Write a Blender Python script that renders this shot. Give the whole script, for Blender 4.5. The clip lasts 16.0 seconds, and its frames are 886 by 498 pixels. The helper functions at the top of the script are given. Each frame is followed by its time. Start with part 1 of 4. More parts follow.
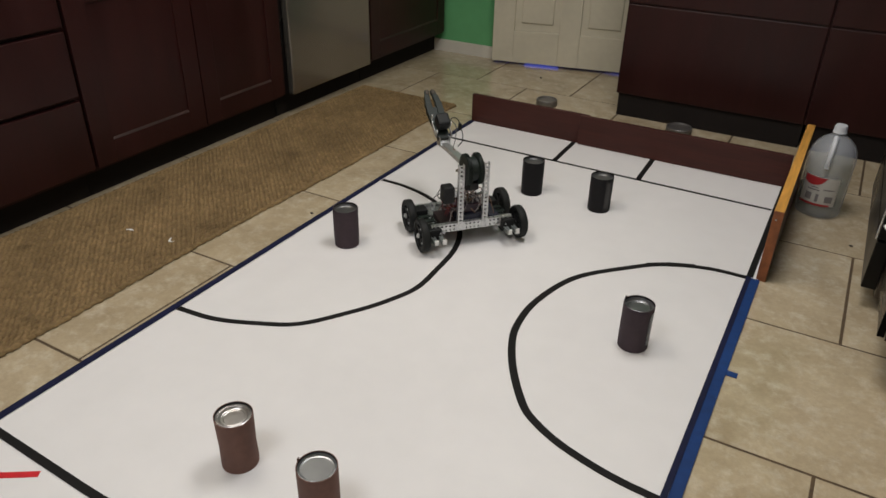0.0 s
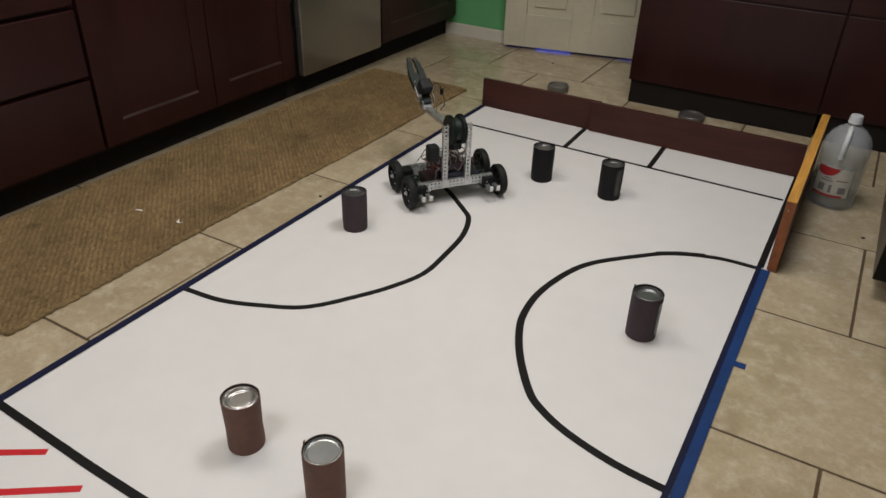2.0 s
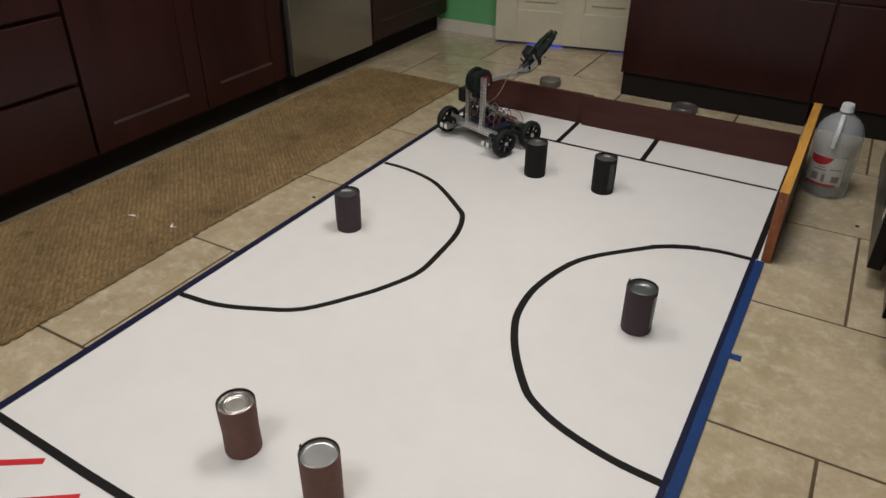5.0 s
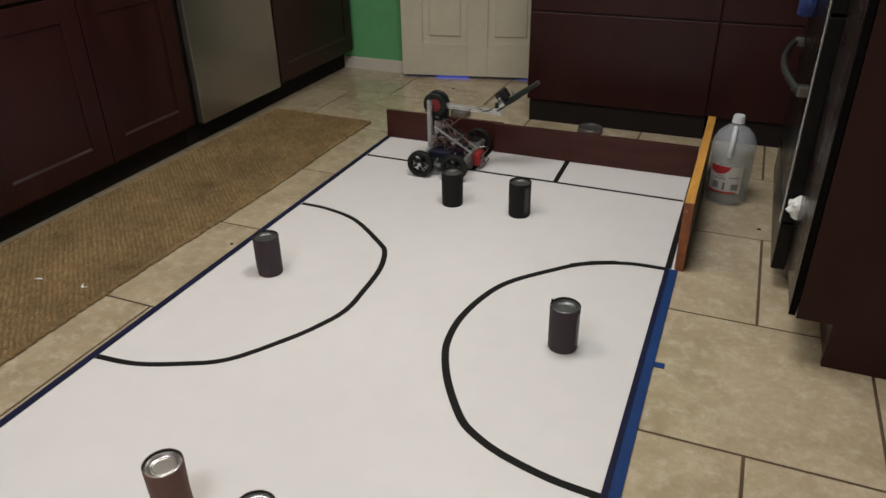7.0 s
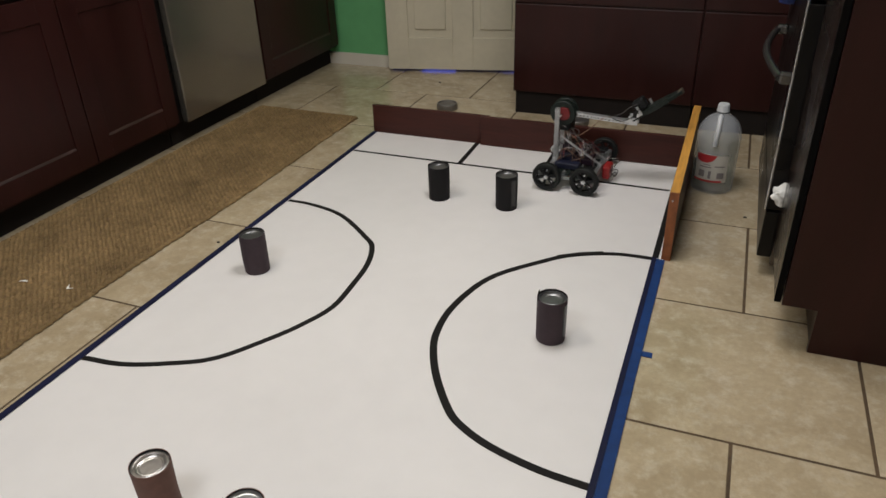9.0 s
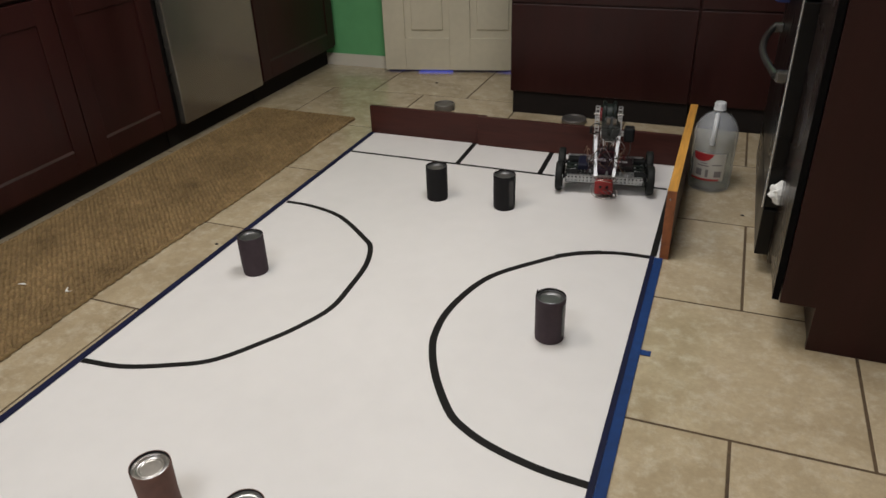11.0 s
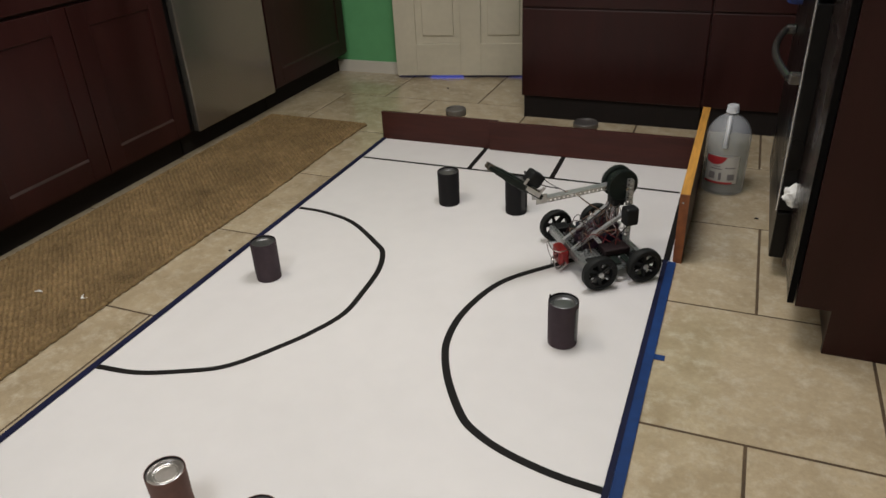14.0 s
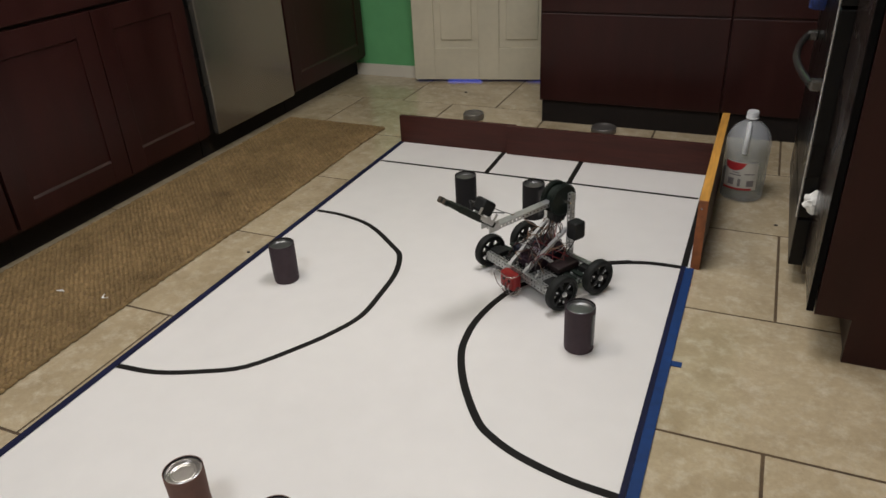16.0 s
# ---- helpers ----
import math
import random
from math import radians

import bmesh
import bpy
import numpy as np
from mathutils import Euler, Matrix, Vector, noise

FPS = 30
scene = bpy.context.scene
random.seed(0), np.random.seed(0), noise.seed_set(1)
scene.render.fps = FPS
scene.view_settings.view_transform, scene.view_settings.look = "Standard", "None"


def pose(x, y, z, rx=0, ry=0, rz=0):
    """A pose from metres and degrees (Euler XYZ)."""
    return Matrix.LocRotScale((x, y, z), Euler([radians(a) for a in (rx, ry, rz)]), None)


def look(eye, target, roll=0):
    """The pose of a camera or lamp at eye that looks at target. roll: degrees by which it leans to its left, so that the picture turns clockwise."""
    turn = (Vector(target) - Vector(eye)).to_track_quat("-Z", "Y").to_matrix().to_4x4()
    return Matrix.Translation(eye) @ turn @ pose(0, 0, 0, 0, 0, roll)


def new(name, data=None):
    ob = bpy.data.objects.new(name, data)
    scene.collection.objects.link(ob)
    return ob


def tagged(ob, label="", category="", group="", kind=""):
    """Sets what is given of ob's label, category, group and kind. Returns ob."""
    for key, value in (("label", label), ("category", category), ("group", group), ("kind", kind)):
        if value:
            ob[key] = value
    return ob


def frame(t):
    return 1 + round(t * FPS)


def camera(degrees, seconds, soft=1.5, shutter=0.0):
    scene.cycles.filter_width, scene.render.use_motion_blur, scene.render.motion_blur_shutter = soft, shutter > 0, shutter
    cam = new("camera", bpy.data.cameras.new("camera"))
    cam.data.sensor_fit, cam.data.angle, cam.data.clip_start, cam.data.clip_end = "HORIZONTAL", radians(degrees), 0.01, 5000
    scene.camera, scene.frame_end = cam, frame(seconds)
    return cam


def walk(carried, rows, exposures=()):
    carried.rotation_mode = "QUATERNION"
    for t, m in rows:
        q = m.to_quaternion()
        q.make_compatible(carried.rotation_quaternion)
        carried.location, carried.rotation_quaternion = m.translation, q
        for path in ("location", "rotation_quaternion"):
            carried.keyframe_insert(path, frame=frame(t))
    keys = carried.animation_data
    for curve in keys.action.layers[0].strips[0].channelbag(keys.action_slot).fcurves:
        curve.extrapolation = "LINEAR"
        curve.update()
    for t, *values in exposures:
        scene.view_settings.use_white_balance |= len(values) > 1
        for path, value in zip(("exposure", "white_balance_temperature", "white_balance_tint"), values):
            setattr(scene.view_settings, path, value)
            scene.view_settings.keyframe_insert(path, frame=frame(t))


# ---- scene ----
cam = camera(62.9, 16.0, soft=1.55, shutter=0.4)
PATH = [
    (0, (1.349, -0.198, 1.087), (0.506, 1.318, 0.093), 1.2),
    (0.5, (1.349, -0.196, 1.085), (0.507, 1.322, 0.092), 1.6),
    (1, (1.344, -0.191, 1.087), (0.498, 1.312, 0.074), 1.7),
    (1.5, (1.343, -0.189, 1.083), (0.497, 1.306, 0.059), 1.6),
    (2, (1.343, -0.193, 1.084), (0.493, 1.296, 0.053), 1.8),
    (2.5, (1.345, -0.19, 1.081), (0.494, 1.3, 0.053), 1.0),
    (3, (1.346, -0.19, 1.076), (0.495, 1.291, 0.035), 1.1),
    (3.5, (1.346, -0.189, 1.077), (0.5, 1.288, 0.027), 1.2),
    (5.8, (1.355, -0.18, 1.096), (0.537, 1.331, 0.073), -0.6),
    (6, (1.356, -0.181, 1.092), (0.565, 1.353, 0.082), -1.2),
    (6.5, (1.361, -0.182, 1.096), (0.641, 1.407, 0.117), -1.6),
    (7, (1.362, -0.181, 1.098), (0.681, 1.432, 0.131), -1.0),
    (7.5, (1.366, -0.183, 1.098), (0.711, 1.447, 0.142), -0.9),
    (8, (1.372, -0.177, 1.098), (0.716, 1.452, 0.14), -1.4),
    (8.5, (1.375, -0.175, 1.098), (0.725, 1.449, 0.128), -1.5),
    (9, (1.376, -0.174, 1.095), (0.717, 1.439, 0.115), -1.8),
    (11.5, (1.377, -0.177, 1.096), (0.721, 1.439, 0.117), -2.2),
    (12, (1.377, -0.177, 1.097), (0.707, 1.436, 0.123), -2.5),
    (12.5, (1.377, -0.177, 1.097), (0.701, 1.436, 0.127), -2.5),
    (13, (1.378, -0.176, 1.097), (0.695, 1.436, 0.13), -2.8),
    (13.5, (1.377, -0.176, 1.096), (0.691, 1.435, 0.131), -2.9),
    (14, (1.378, -0.177, 1.096), (0.689, 1.433, 0.13), -3.0),
    (14.5, (1.376, -0.178, 1.096), (0.683, 1.431, 0.132), -2.8),
    (15, (1.376, -0.179, 1.096), (0.678, 1.43, 0.135), -2.7),
    (15.5, (1.374, -0.182, 1.099), (0.664, 1.423, 0.14), -2.7),
    (16, (1.376, -0.182, 1.1), (0.646, 1.416, 0.144), -3.1),
]
walk(cam, [(t, look(eye, target, roll)) for t, eye, target, roll in PATH], [(0.0, -0.02), (1.0, 0.02), (2.0, -0.07), (2.6, -0.07), (3.5, 0.0), (6.0, 0.0), (7.0, -0.03), (7.5, -0.07), (8.0, -0.07), (9.0, 0.0), (12.0, 0.02), (16.0, 0.02)])

# ---- world and lamps ----
world = bpy.data.worlds.new("world")
scene.world = world
world.use_nodes = True
world.node_tree.nodes["Background"].inputs["Color"].default_value = (0.5, 0.55, 0.65, 1)
world.node_tree.nodes["Background"].inputs["Strength"].default_value = 0.05
scene.view_settings.exposure = 0.0


def area_lamp(name, place, target, size, watts, colour):
    data = bpy.data.lights.new(name, "AREA")
    data.shape, data.size, data.energy, data.color = "DISK", size, watts, colour
    ob = new(name, data)
    ob.matrix_world = look(place, target)
    return ob


CEILING = 2.44
# the lamp by the stove side is cooler than the one over the cabinets
LAMPS = [(0.9, 1.6, 23.0, 0.75, (0.975, 0.955, 0.95)), (0.5, -0.6, 17.6, 0.95, (0.88, 0.93, 1.0)), (-0.2, 1.0, 13.5, 0.95, (1.0, 0.94, 0.85))]
for lx, ly, watts, size, tint in LAMPS:
    area_lamp("ceiling_lamp", (lx, ly, CEILING - 0.075), (lx, ly, 0), size, watts, tint)
area_lamp("hallway_lamp", (-0.20, 3.70, 0.10), (-0.20, 3.42, 0.0), 0.22, 0.10, (0.10, 0.16, 1.0))
area_lamp("hallway_lamp", (0.22, 3.85, 0.22), (0.22, 3.50, 0.0), 0.3, 0.10, (0.10, 0.16, 1.0))


# ---- materials ----
def material(name, colour, rough=0.6, *, island=0.0, metal=0.0, spec=0.5, grain=0.0, scale=60.0, stain=0.0, stain_scale=4.0, bump=0.0, bump_scale=120.0, stretch=(1, 1, 1), random_tone=0.0, coat=0.0):
    """A surface with grain and stains in its colour at two scales, and fine relief."""
    m = bpy.data.materials.new(name)
    m.use_nodes = True
    nt = m.node_tree
    b = nt.nodes["Principled BSDF"]
    b.inputs["Base Color"].default_value = (*colour, 1)
    b.inputs["Roughness"].default_value = rough
    b.inputs["Metallic"].default_value = metal
    b.inputs["Specular IOR Level"].default_value = spec
    b.inputs["Coat Weight"].default_value = coat
    if not (grain or stain or bump or random_tone or island):
        return m
    link = nt.links.new
    co = nt.nodes.new("ShaderNodeTexCoord")
    mp = nt.nodes.new("ShaderNodeMapping")
    mp.inputs["Scale"].default_value = stretch
    link(co.outputs["Object"], mp.inputs["Vector"])
    if random_tone:
        info = nt.nodes.new("ShaderNodeObjectInfo")
        shift = nt.nodes.new("ShaderNodeVectorMath")
        shift.operation = "SCALE"
        shift.inputs[0].default_value = (7, 11, 3)
        link(info.outputs["Random"], shift.inputs["Scale"])
        link(shift.outputs["Vector"], mp.inputs["Location"])
    tone = None

    def noise_of(s, detail, low, high):
        n = nt.nodes.new("ShaderNodeTexNoise")
        n.inputs["Scale"].default_value, n.inputs["Detail"].default_value = s, detail
        link(mp.outputs["Vector"], n.inputs["Vector"])
        r = nt.nodes.new("ShaderNodeMapRange")
        r.inputs["From Min"].default_value, r.inputs["From Max"].default_value = 0.3, 0.7
        r.inputs["To Min"].default_value, r.inputs["To Max"].default_value = low, high
        link(n.outputs["Fac"], r.inputs["Value"])
        return r.outputs["Result"]

    def times(a, c):
        if a is None:
            return c
        x = nt.nodes.new("ShaderNodeMath")
        x.operation = "MULTIPLY"
        link(a, x.inputs[0])
        link(c, x.inputs[1])
        return x.outputs["Value"]

    if grain:
        tone = times(tone, noise_of(scale, 6, 1 - grain, 1 + grain))
    if stain:
        tone = times(tone, noise_of(stain_scale, 3, 1 - stain, 1 + stain))
    if random_tone:
        r = nt.nodes.new("ShaderNodeMapRange")
        r.inputs["To Min"].default_value, r.inputs["To Max"].default_value = 1 - random_tone, 1 + random_tone
        link(info.outputs["Random"], r.inputs["Value"])
        tone = times(tone, r.outputs["Result"])
    if island:
        geo = nt.nodes.new("ShaderNodeNewGeometry")
        r = nt.nodes.new("ShaderNodeMapRange")
        r.inputs["To Min"].default_value, r.inputs["To Max"].default_value = 1 - island, 1 + island
        link(geo.outputs["Random Per Island"], r.inputs["Value"])
        tone = times(tone, r.outputs["Result"])
    if tone is not None:
        v = nt.nodes.new("ShaderNodeVectorMath")
        v.operation = "SCALE"
        v.inputs[0].default_value = colour
        link(tone, v.inputs["Scale"])
        link(v.outputs["Vector"], b.inputs["Base Color"])
        r = nt.nodes.new("ShaderNodeMapRange")
        r.inputs["From Min"].default_value, r.inputs["From Max"].default_value = 0.7, 1.3
        r.inputs["To Min"].default_value, r.inputs["To Max"].default_value = max(rough - 0.08, 0.02), min(rough + 0.08, 1)
        link(tone, r.inputs["Value"])
        link(r.outputs["Result"], b.inputs["Roughness"])
    if bump:
        n = nt.nodes.new("ShaderNodeTexNoise")
        n.inputs["Scale"].default_value, n.inputs["Detail"].default_value = bump_scale, 4
        link(mp.outputs["Vector"], n.inputs["Vector"])
        bp = nt.nodes.new("ShaderNodeBump")
        bp.inputs["Strength"].default_value, bp.inputs["Distance"].default_value = bump, 0.002
        link(n.outputs["Fac"], bp.inputs["Height"])
        link(bp.outputs["Normal"], b.inputs["Normal"])
    return m


def travertine(name):
    """Beige tile: cloudy cream and brown patches with pale flecks."""
    m = bpy.data.materials.new(name)
    m.use_nodes = True
    nt = m.node_tree
    link, b = nt.links.new, nt.nodes["Principled BSDF"]
    co, mp, info = nt.nodes.new("ShaderNodeTexCoord"), nt.nodes.new("ShaderNodeMapping"), nt.nodes.new("ShaderNodeObjectInfo")
    sc = nt.nodes.new("ShaderNodeVectorMath")
    sc.operation = "SCALE"
    sc.inputs[0].default_value = (17, 31, 5)
    link(info.outputs["Random"], sc.inputs["Scale"])
    link(sc.outputs["Vector"], mp.inputs["Location"])
    link(co.outputs["Object"], mp.inputs["Vector"])
    n1, n2 = nt.nodes.new("ShaderNodeTexNoise"), nt.nodes.new("ShaderNodeTexNoise")
    n1.inputs["Scale"].default_value, n1.inputs["Detail"].default_value, n1.inputs["Distortion"].default_value = 5, 10, 0.8
    n2.inputs["Scale"].default_value, n2.inputs["Detail"].default_value, n2.inputs["Roughness"].default_value = 22, 9, 0.72
    ramp1, ramp2, mix = nt.nodes.new("ShaderNodeValToRGB"), nt.nodes.new("ShaderNodeValToRGB"), nt.nodes.new("ShaderNodeMix")
    for n in (n1, n2):
        link(mp.outputs["Vector"], n.inputs["Vector"])
    e = ramp1.color_ramp.elements
    e[0].position, e[0].color = 0.33, (0.365, 0.290, 0.184, 1)
    e[1].position, e[1].color = 0.66, (0.490, 0.402, 0.270, 1)
    e = ramp2.color_ramp.elements
    e[0].position, e[0].color = 0.48, (0, 0, 0, 1)
    e[1].position, e[1].color = 0.72, (0.75, 0.75, 0.75, 1)
    link(n1.outputs["Fac"], ramp1.inputs["Fac"])
    link(n2.outputs["Fac"], ramp2.inputs["Fac"])
    n3, fleck, tint = nt.nodes.new("ShaderNodeTexNoise"), nt.nodes.new("ShaderNodeMapRange"), nt.nodes.new("ShaderNodeVectorMath")
    n3.inputs["Scale"].default_value, n3.inputs["Detail"].default_value, n3.inputs["Roughness"].default_value = 75, 6, 0.8
    link(mp.outputs["Vector"], n3.inputs["Vector"])
    for key, value in (("From Min", 0.3), ("From Max", 0.7), ("To Min", 0.88), ("To Max", 1.12)):
        fleck.inputs[key].default_value = value
    link(n3.outputs["Fac"], fleck.inputs["Value"])
    tint.operation = "SCALE"
    mix.data_type = "RGBA"
    link(ramp2.outputs["Color"], mix.inputs["Factor"])
    link(ramp1.outputs["Color"], mix.inputs["A"])
    mix.inputs["B"].default_value = (0.60, 0.53, 0.41, 1)
    link(mix.outputs["Result"], tint.inputs[0])
    link(fleck.outputs["Result"], tint.inputs["Scale"])
    link(tint.outputs["Vector"], b.inputs["Base Color"])
    b.inputs["Roughness"].default_value = 0.20
    b.inputs["Coat Weight"].default_value, b.inputs["Coat Roughness"].default_value = 0.4, 0.12
    bp = nt.nodes.new("ShaderNodeBump")
    bp.inputs["Strength"].default_value, bp.inputs["Distance"].default_value = 0.06, 0.002
    link(n2.outputs["Fac"], bp.inputs["Height"])
    link(bp.outputs["Normal"], b.inputs["Normal"])
    return m


TILE = travertine("beige_tile")
GROUT = material("grout", (0.085, 0.056, 0.031), 0.95, grain=0.3, scale=90, stain=0.3)
GREEN = material("green_paint", (0.115, 0.365, 0.155), 0.6, grain=0.04, scale=20, stain=0.05, bump=0.1)
PLASTER = material("cream_paint", (0.55, 0.50, 0.42), 0.8, grain=0.04, stain=0.06, bump=0.15)
WHITE_TRIM = material("white_trim", (0.60, 0.57, 0.50), 0.5, stain=0.06)
DOOR_WHITE = material("door_paint", (0.56, 0.52, 0.41), 0.5, grain=0.03, scale=30, stain=0.06, bump=0.05)
CHERRY = material("dark_cherry_wood", (0.0245, 0.0060, 0.0055), 0.36, grain=0.08, scale=7, stain=0.2, stain_scale=1.5, bump=0.06, bump_scale=30, stretch=(7, 7, 1), spec=0.30)
# lighter cherry: the highlight on the bottom rails put into the colour
HIGHLIGHT_CHERRY = material("cherry_highlight", (0.032, 0.014, 0.012), 0.45, grain=0.3, scale=9, stain=0.3)
KICK = material("toe_kick_black", (0.012, 0.009, 0.008), 0.8, spec=0.2, grain=0.2, stain=0.2)
STEEL = material("brushed_steel", (0.27, 0.25, 0.22), 0.20, metal=0.8, grain=0.02, scale=60, stain=0.12, stain_scale=1.2, stretch=(1, 2, 1))
# near-black instead of cherry: the door front's shade put into its colour
SHADED_DOOR = material("near_black_door_shade", (0.011, 0.0065, 0.0055), 0.26, spec=0.35, stain=0.2)
# almost black, for shade painted on the east door's near edge
EDGE_SHADE = material("black_edge_shade", (0.004, 0.0035, 0.0035), 0.9, spec=0.08)
BLACK_ENAMEL = material("black_enamel", (0.006, 0.0054, 0.0054), 0.3, spec=0.22, stain=0.2)
CHROME = material("satin_metal", (0.5, 0.48, 0.46), 0.25, metal=1.0, grain=0.05)
TRIM_METAL = material("polished_trim", (0.72, 0.75, 0.82), 0.25, metal=0.9, stain=0.1)
HANDLE_GREY = material("dull_metal", (0.13, 0.125, 0.12), 0.24, metal=0.8, grain=0.06, stain=0.1)
SIDE_STEEL = material("oven_side_steel", (0.075, 0.057, 0.042), 0.30, metal=0.25, grain=0.06, scale=40, stain=0.12)
STONE_TOP = material("dark_granite", (0.06, 0.055, 0.05), 0.25, grain=0.5, scale=120)
BOARD = material("white_board", (0.73, 0.71, 0.70), 0.5, grain=0.015, scale=14, stain=0.03, stain_scale=2, bump=0.03)
BLACK_TAPE = material("black_tape", (0.009, 0.008, 0.0075), 0.7, spec=0.2, grain=0.2, scale=50, bump=0.2)
NAVY_TAPE = material("navy_tape", (0.008, 0.010, 0.036), 0.7, spec=0.2, grain=0.2, scale=40, stain=0.2, bump=0.2)
BLUE_TAPE = material("blue_tape", (0.009, 0.038, 0.145), 0.7, spec=0.25, grain=0.15, scale=40, stain=0.15, bump=0.3)
RED_TAPE = material("red_tape", (0.55, 0.012, 0.02), 0.5, grain=0.1, scale=40, bump=0.2)
FENCE_BROWN = material("stained_board", (0.050, 0.0135, 0.0098), 0.5, spec=0.3, grain=0.12, scale=10, stain=0.15, bump=0.1, stretch=(1, 9, 9))
RAW_WOOD = material("raw_pine_edge", (0.55, 0.27, 0.05), 0.6, grain=0.2, scale=14, stain=0.15, bump=0.2, stretch=(9, 1, 9))
END_WOOD = material("stained_end_grain", (0.26, 0.085, 0.028), 0.55, grain=0.35, scale=30, stain=0.25, bump=0.2)
JUTE = material("woven_jute", (0.214, 0.145, 0.071), 0.95, island=0.15, grain=0.20, scale=130, stain=0.20, stain_scale=5, bump=0.5, bump_scale=400, spec=0.1)


def spotted(mat, spots):
    """Darkens a surface inside round dirt marks (x, y, radius, depth)."""
    nt = mat.node_tree
    link, b = nt.links.new, nt.nodes["Principled BSDF"]
    co = nt.nodes.new("ShaderNodeTexCoord")
    colour = b.inputs["Base Color"].links[0].from_socket
    for x, y, r, depth in spots:
        d, m, v = nt.nodes.new("ShaderNodeVectorMath"), nt.nodes.new("ShaderNodeMapRange"), nt.nodes.new("ShaderNodeVectorMath")
        d.operation, v.operation, m.interpolation_type = "DISTANCE", "SCALE", "SMOOTHSTEP"
        d.inputs[1].default_value = (x, y, 0.005)
        m.inputs["From Min"].default_value, m.inputs["From Max"].default_value = 0.3 * r, r
        m.inputs["To Min"].default_value, m.inputs["To Max"].default_value = 1 - depth, 1.0
        link(co.outputs["Object"], d.inputs[0])
        link(d.outputs["Value"], m.inputs["Value"])
        link(colour, v.inputs[0])
        link(m.outputs["Result"], v.inputs["Scale"])
        colour = v.outputs["Vector"]
    link(colour, b.inputs["Base Color"])


JUTE_BACK = material("jute_backing", (0.165, 0.104, 0.050), 0.95, grain=0.3, scale=130, stain=0.2)
spotted(JUTE, [(0.105, 0.335, 0.030, 0.4), (0.47, 0.72, 0.03, 0.3), (0.30, 1.30, 0.06, 0.2), (0.12, 0.80, 0.05, 0.2)])
BROWN_PAPER = material("brown_paper", (0.150, 0.080, 0.064), 0.75, spec=0.3, grain=0.1, scale=60, stain=0.12, stain_scale=12, bump=0.12)
BLACK_PAPER = material("black_paper", (0.009, 0.008, 0.009), 0.75, spec=0.25, grain=0.12, scale=60, stain=0.15, stain_scale=12, bump=0.12)
PLUM_PAPER = material("dark_plum_paper", (0.052, 0.036, 0.044), 0.75, spec=0.3, grain=0.1, scale=60, stain=0.12, stain_scale=12, bump=0.12)
TIN = material("tin_lid", (0.52, 0.50, 0.49), 0.32, metal=0.95, grain=0.08, scale=40, bump=0.9, bump_scale=34)
DULL_TIN = material("dull_tin_lid", (0.24, 0.24, 0.245), 0.38, metal=0.9, grain=0.08, scale=40, bump=0.4, bump_scale=34)
PALE_TIN = material("pale_tin_lid", (0.36, 0.37, 0.375), 0.30, metal=0.9, grain=0.05, scale=40, bump=0.2, bump_scale=30)
CLEAR_TAPE = material("clear_tape", (0.035, 0.033, 0.032), 0.25, spec=0.4, stain=0.2)
RUBBER = material("black_rubber", (0.008, 0.009, 0.0085), 0.65, spec=0.3, grain=0.2, scale=60, bump=0.2)
DARK_PLASTIC = material("dark_plastic", (0.008, 0.0085, 0.009), 0.55, spec=0.3, grain=0.15, scale=60)
GREEN_BLACK = material("green_black_plastic", (0.007, 0.0125, 0.0098), 0.5, spec=0.35, grain=0.15, scale=50)
ALUMINIUM = material("aluminium", (0.60, 0.61, 0.62), 0.38, metal=0.85, grain=0.1, scale=60, stain=0.15)
MID_METAL = material("worn_aluminium", (0.42, 0.43, 0.43), 0.4, metal=0.8, grain=0.15, scale=60, stain=0.2)
BRACE = material("pale_metal", (0.58, 0.59, 0.61), 0.38, metal=0.65, grain=0.08, scale=60)
GREY_METAL = material("grey_metal", (0.30, 0.325, 0.32), 0.4, metal=0.7, grain=0.1, scale=50, stain=0.15)
RED_PLASTIC = material("red_plastic", (0.25, 0.013, 0.013), 0.4, grain=0.1)
MAROON = material("maroon_plastic", (0.014, 0.006, 0.007), 0.5, grain=0.15)
BLUE_BOX = material("navy_plastic", (0.007, 0.009, 0.026), 0.45, grain=0.15)
PURPLE = material("dark_purple_plastic", (0.022, 0.009, 0.020), 0.4, grain=0.15)
LAVENDER = material("lavender_plastic", (0.50, 0.45, 0.62), 0.45, stain=0.08)
WHITE_PLASTIC = material("white_plastic", (0.72, 0.72, 0.7), 0.45, stain=0.05)
WIRES = [material("wire_" + n, c, 0.5) for n, c in (("red", (0.16, 0.015, 0.018)), ("black", (0.01, 0.01, 0.01)), ("white", (0.33, 0.30, 0.30)), ("grey", (0.07, 0.065, 0.065)), ("tan", (0.20, 0.12, 0.08)), ("maroon", (0.05, 0.012, 0.016)))]
PAPER_WHITE = material("tissue_paper", (0.78, 0.78, 0.76), 0.9, grain=0.05, bump=0.4, bump_scale=60)
LABEL_WHITE = material("label_white", (0.56, 0.54, 0.49), 0.5)
LABEL_RED = material("label_red", (0.42, 0.03, 0.035), 0.5)
LABEL_GREY = material("label_print", (0.22, 0.2, 0.2), 0.6)
BLUE_CLOTH = material("blue_cloth", (0.016, 0.035, 0.16), 0.9, grain=0.4, scale=90, stain=0.5, stain_scale=60, bump=0.5)
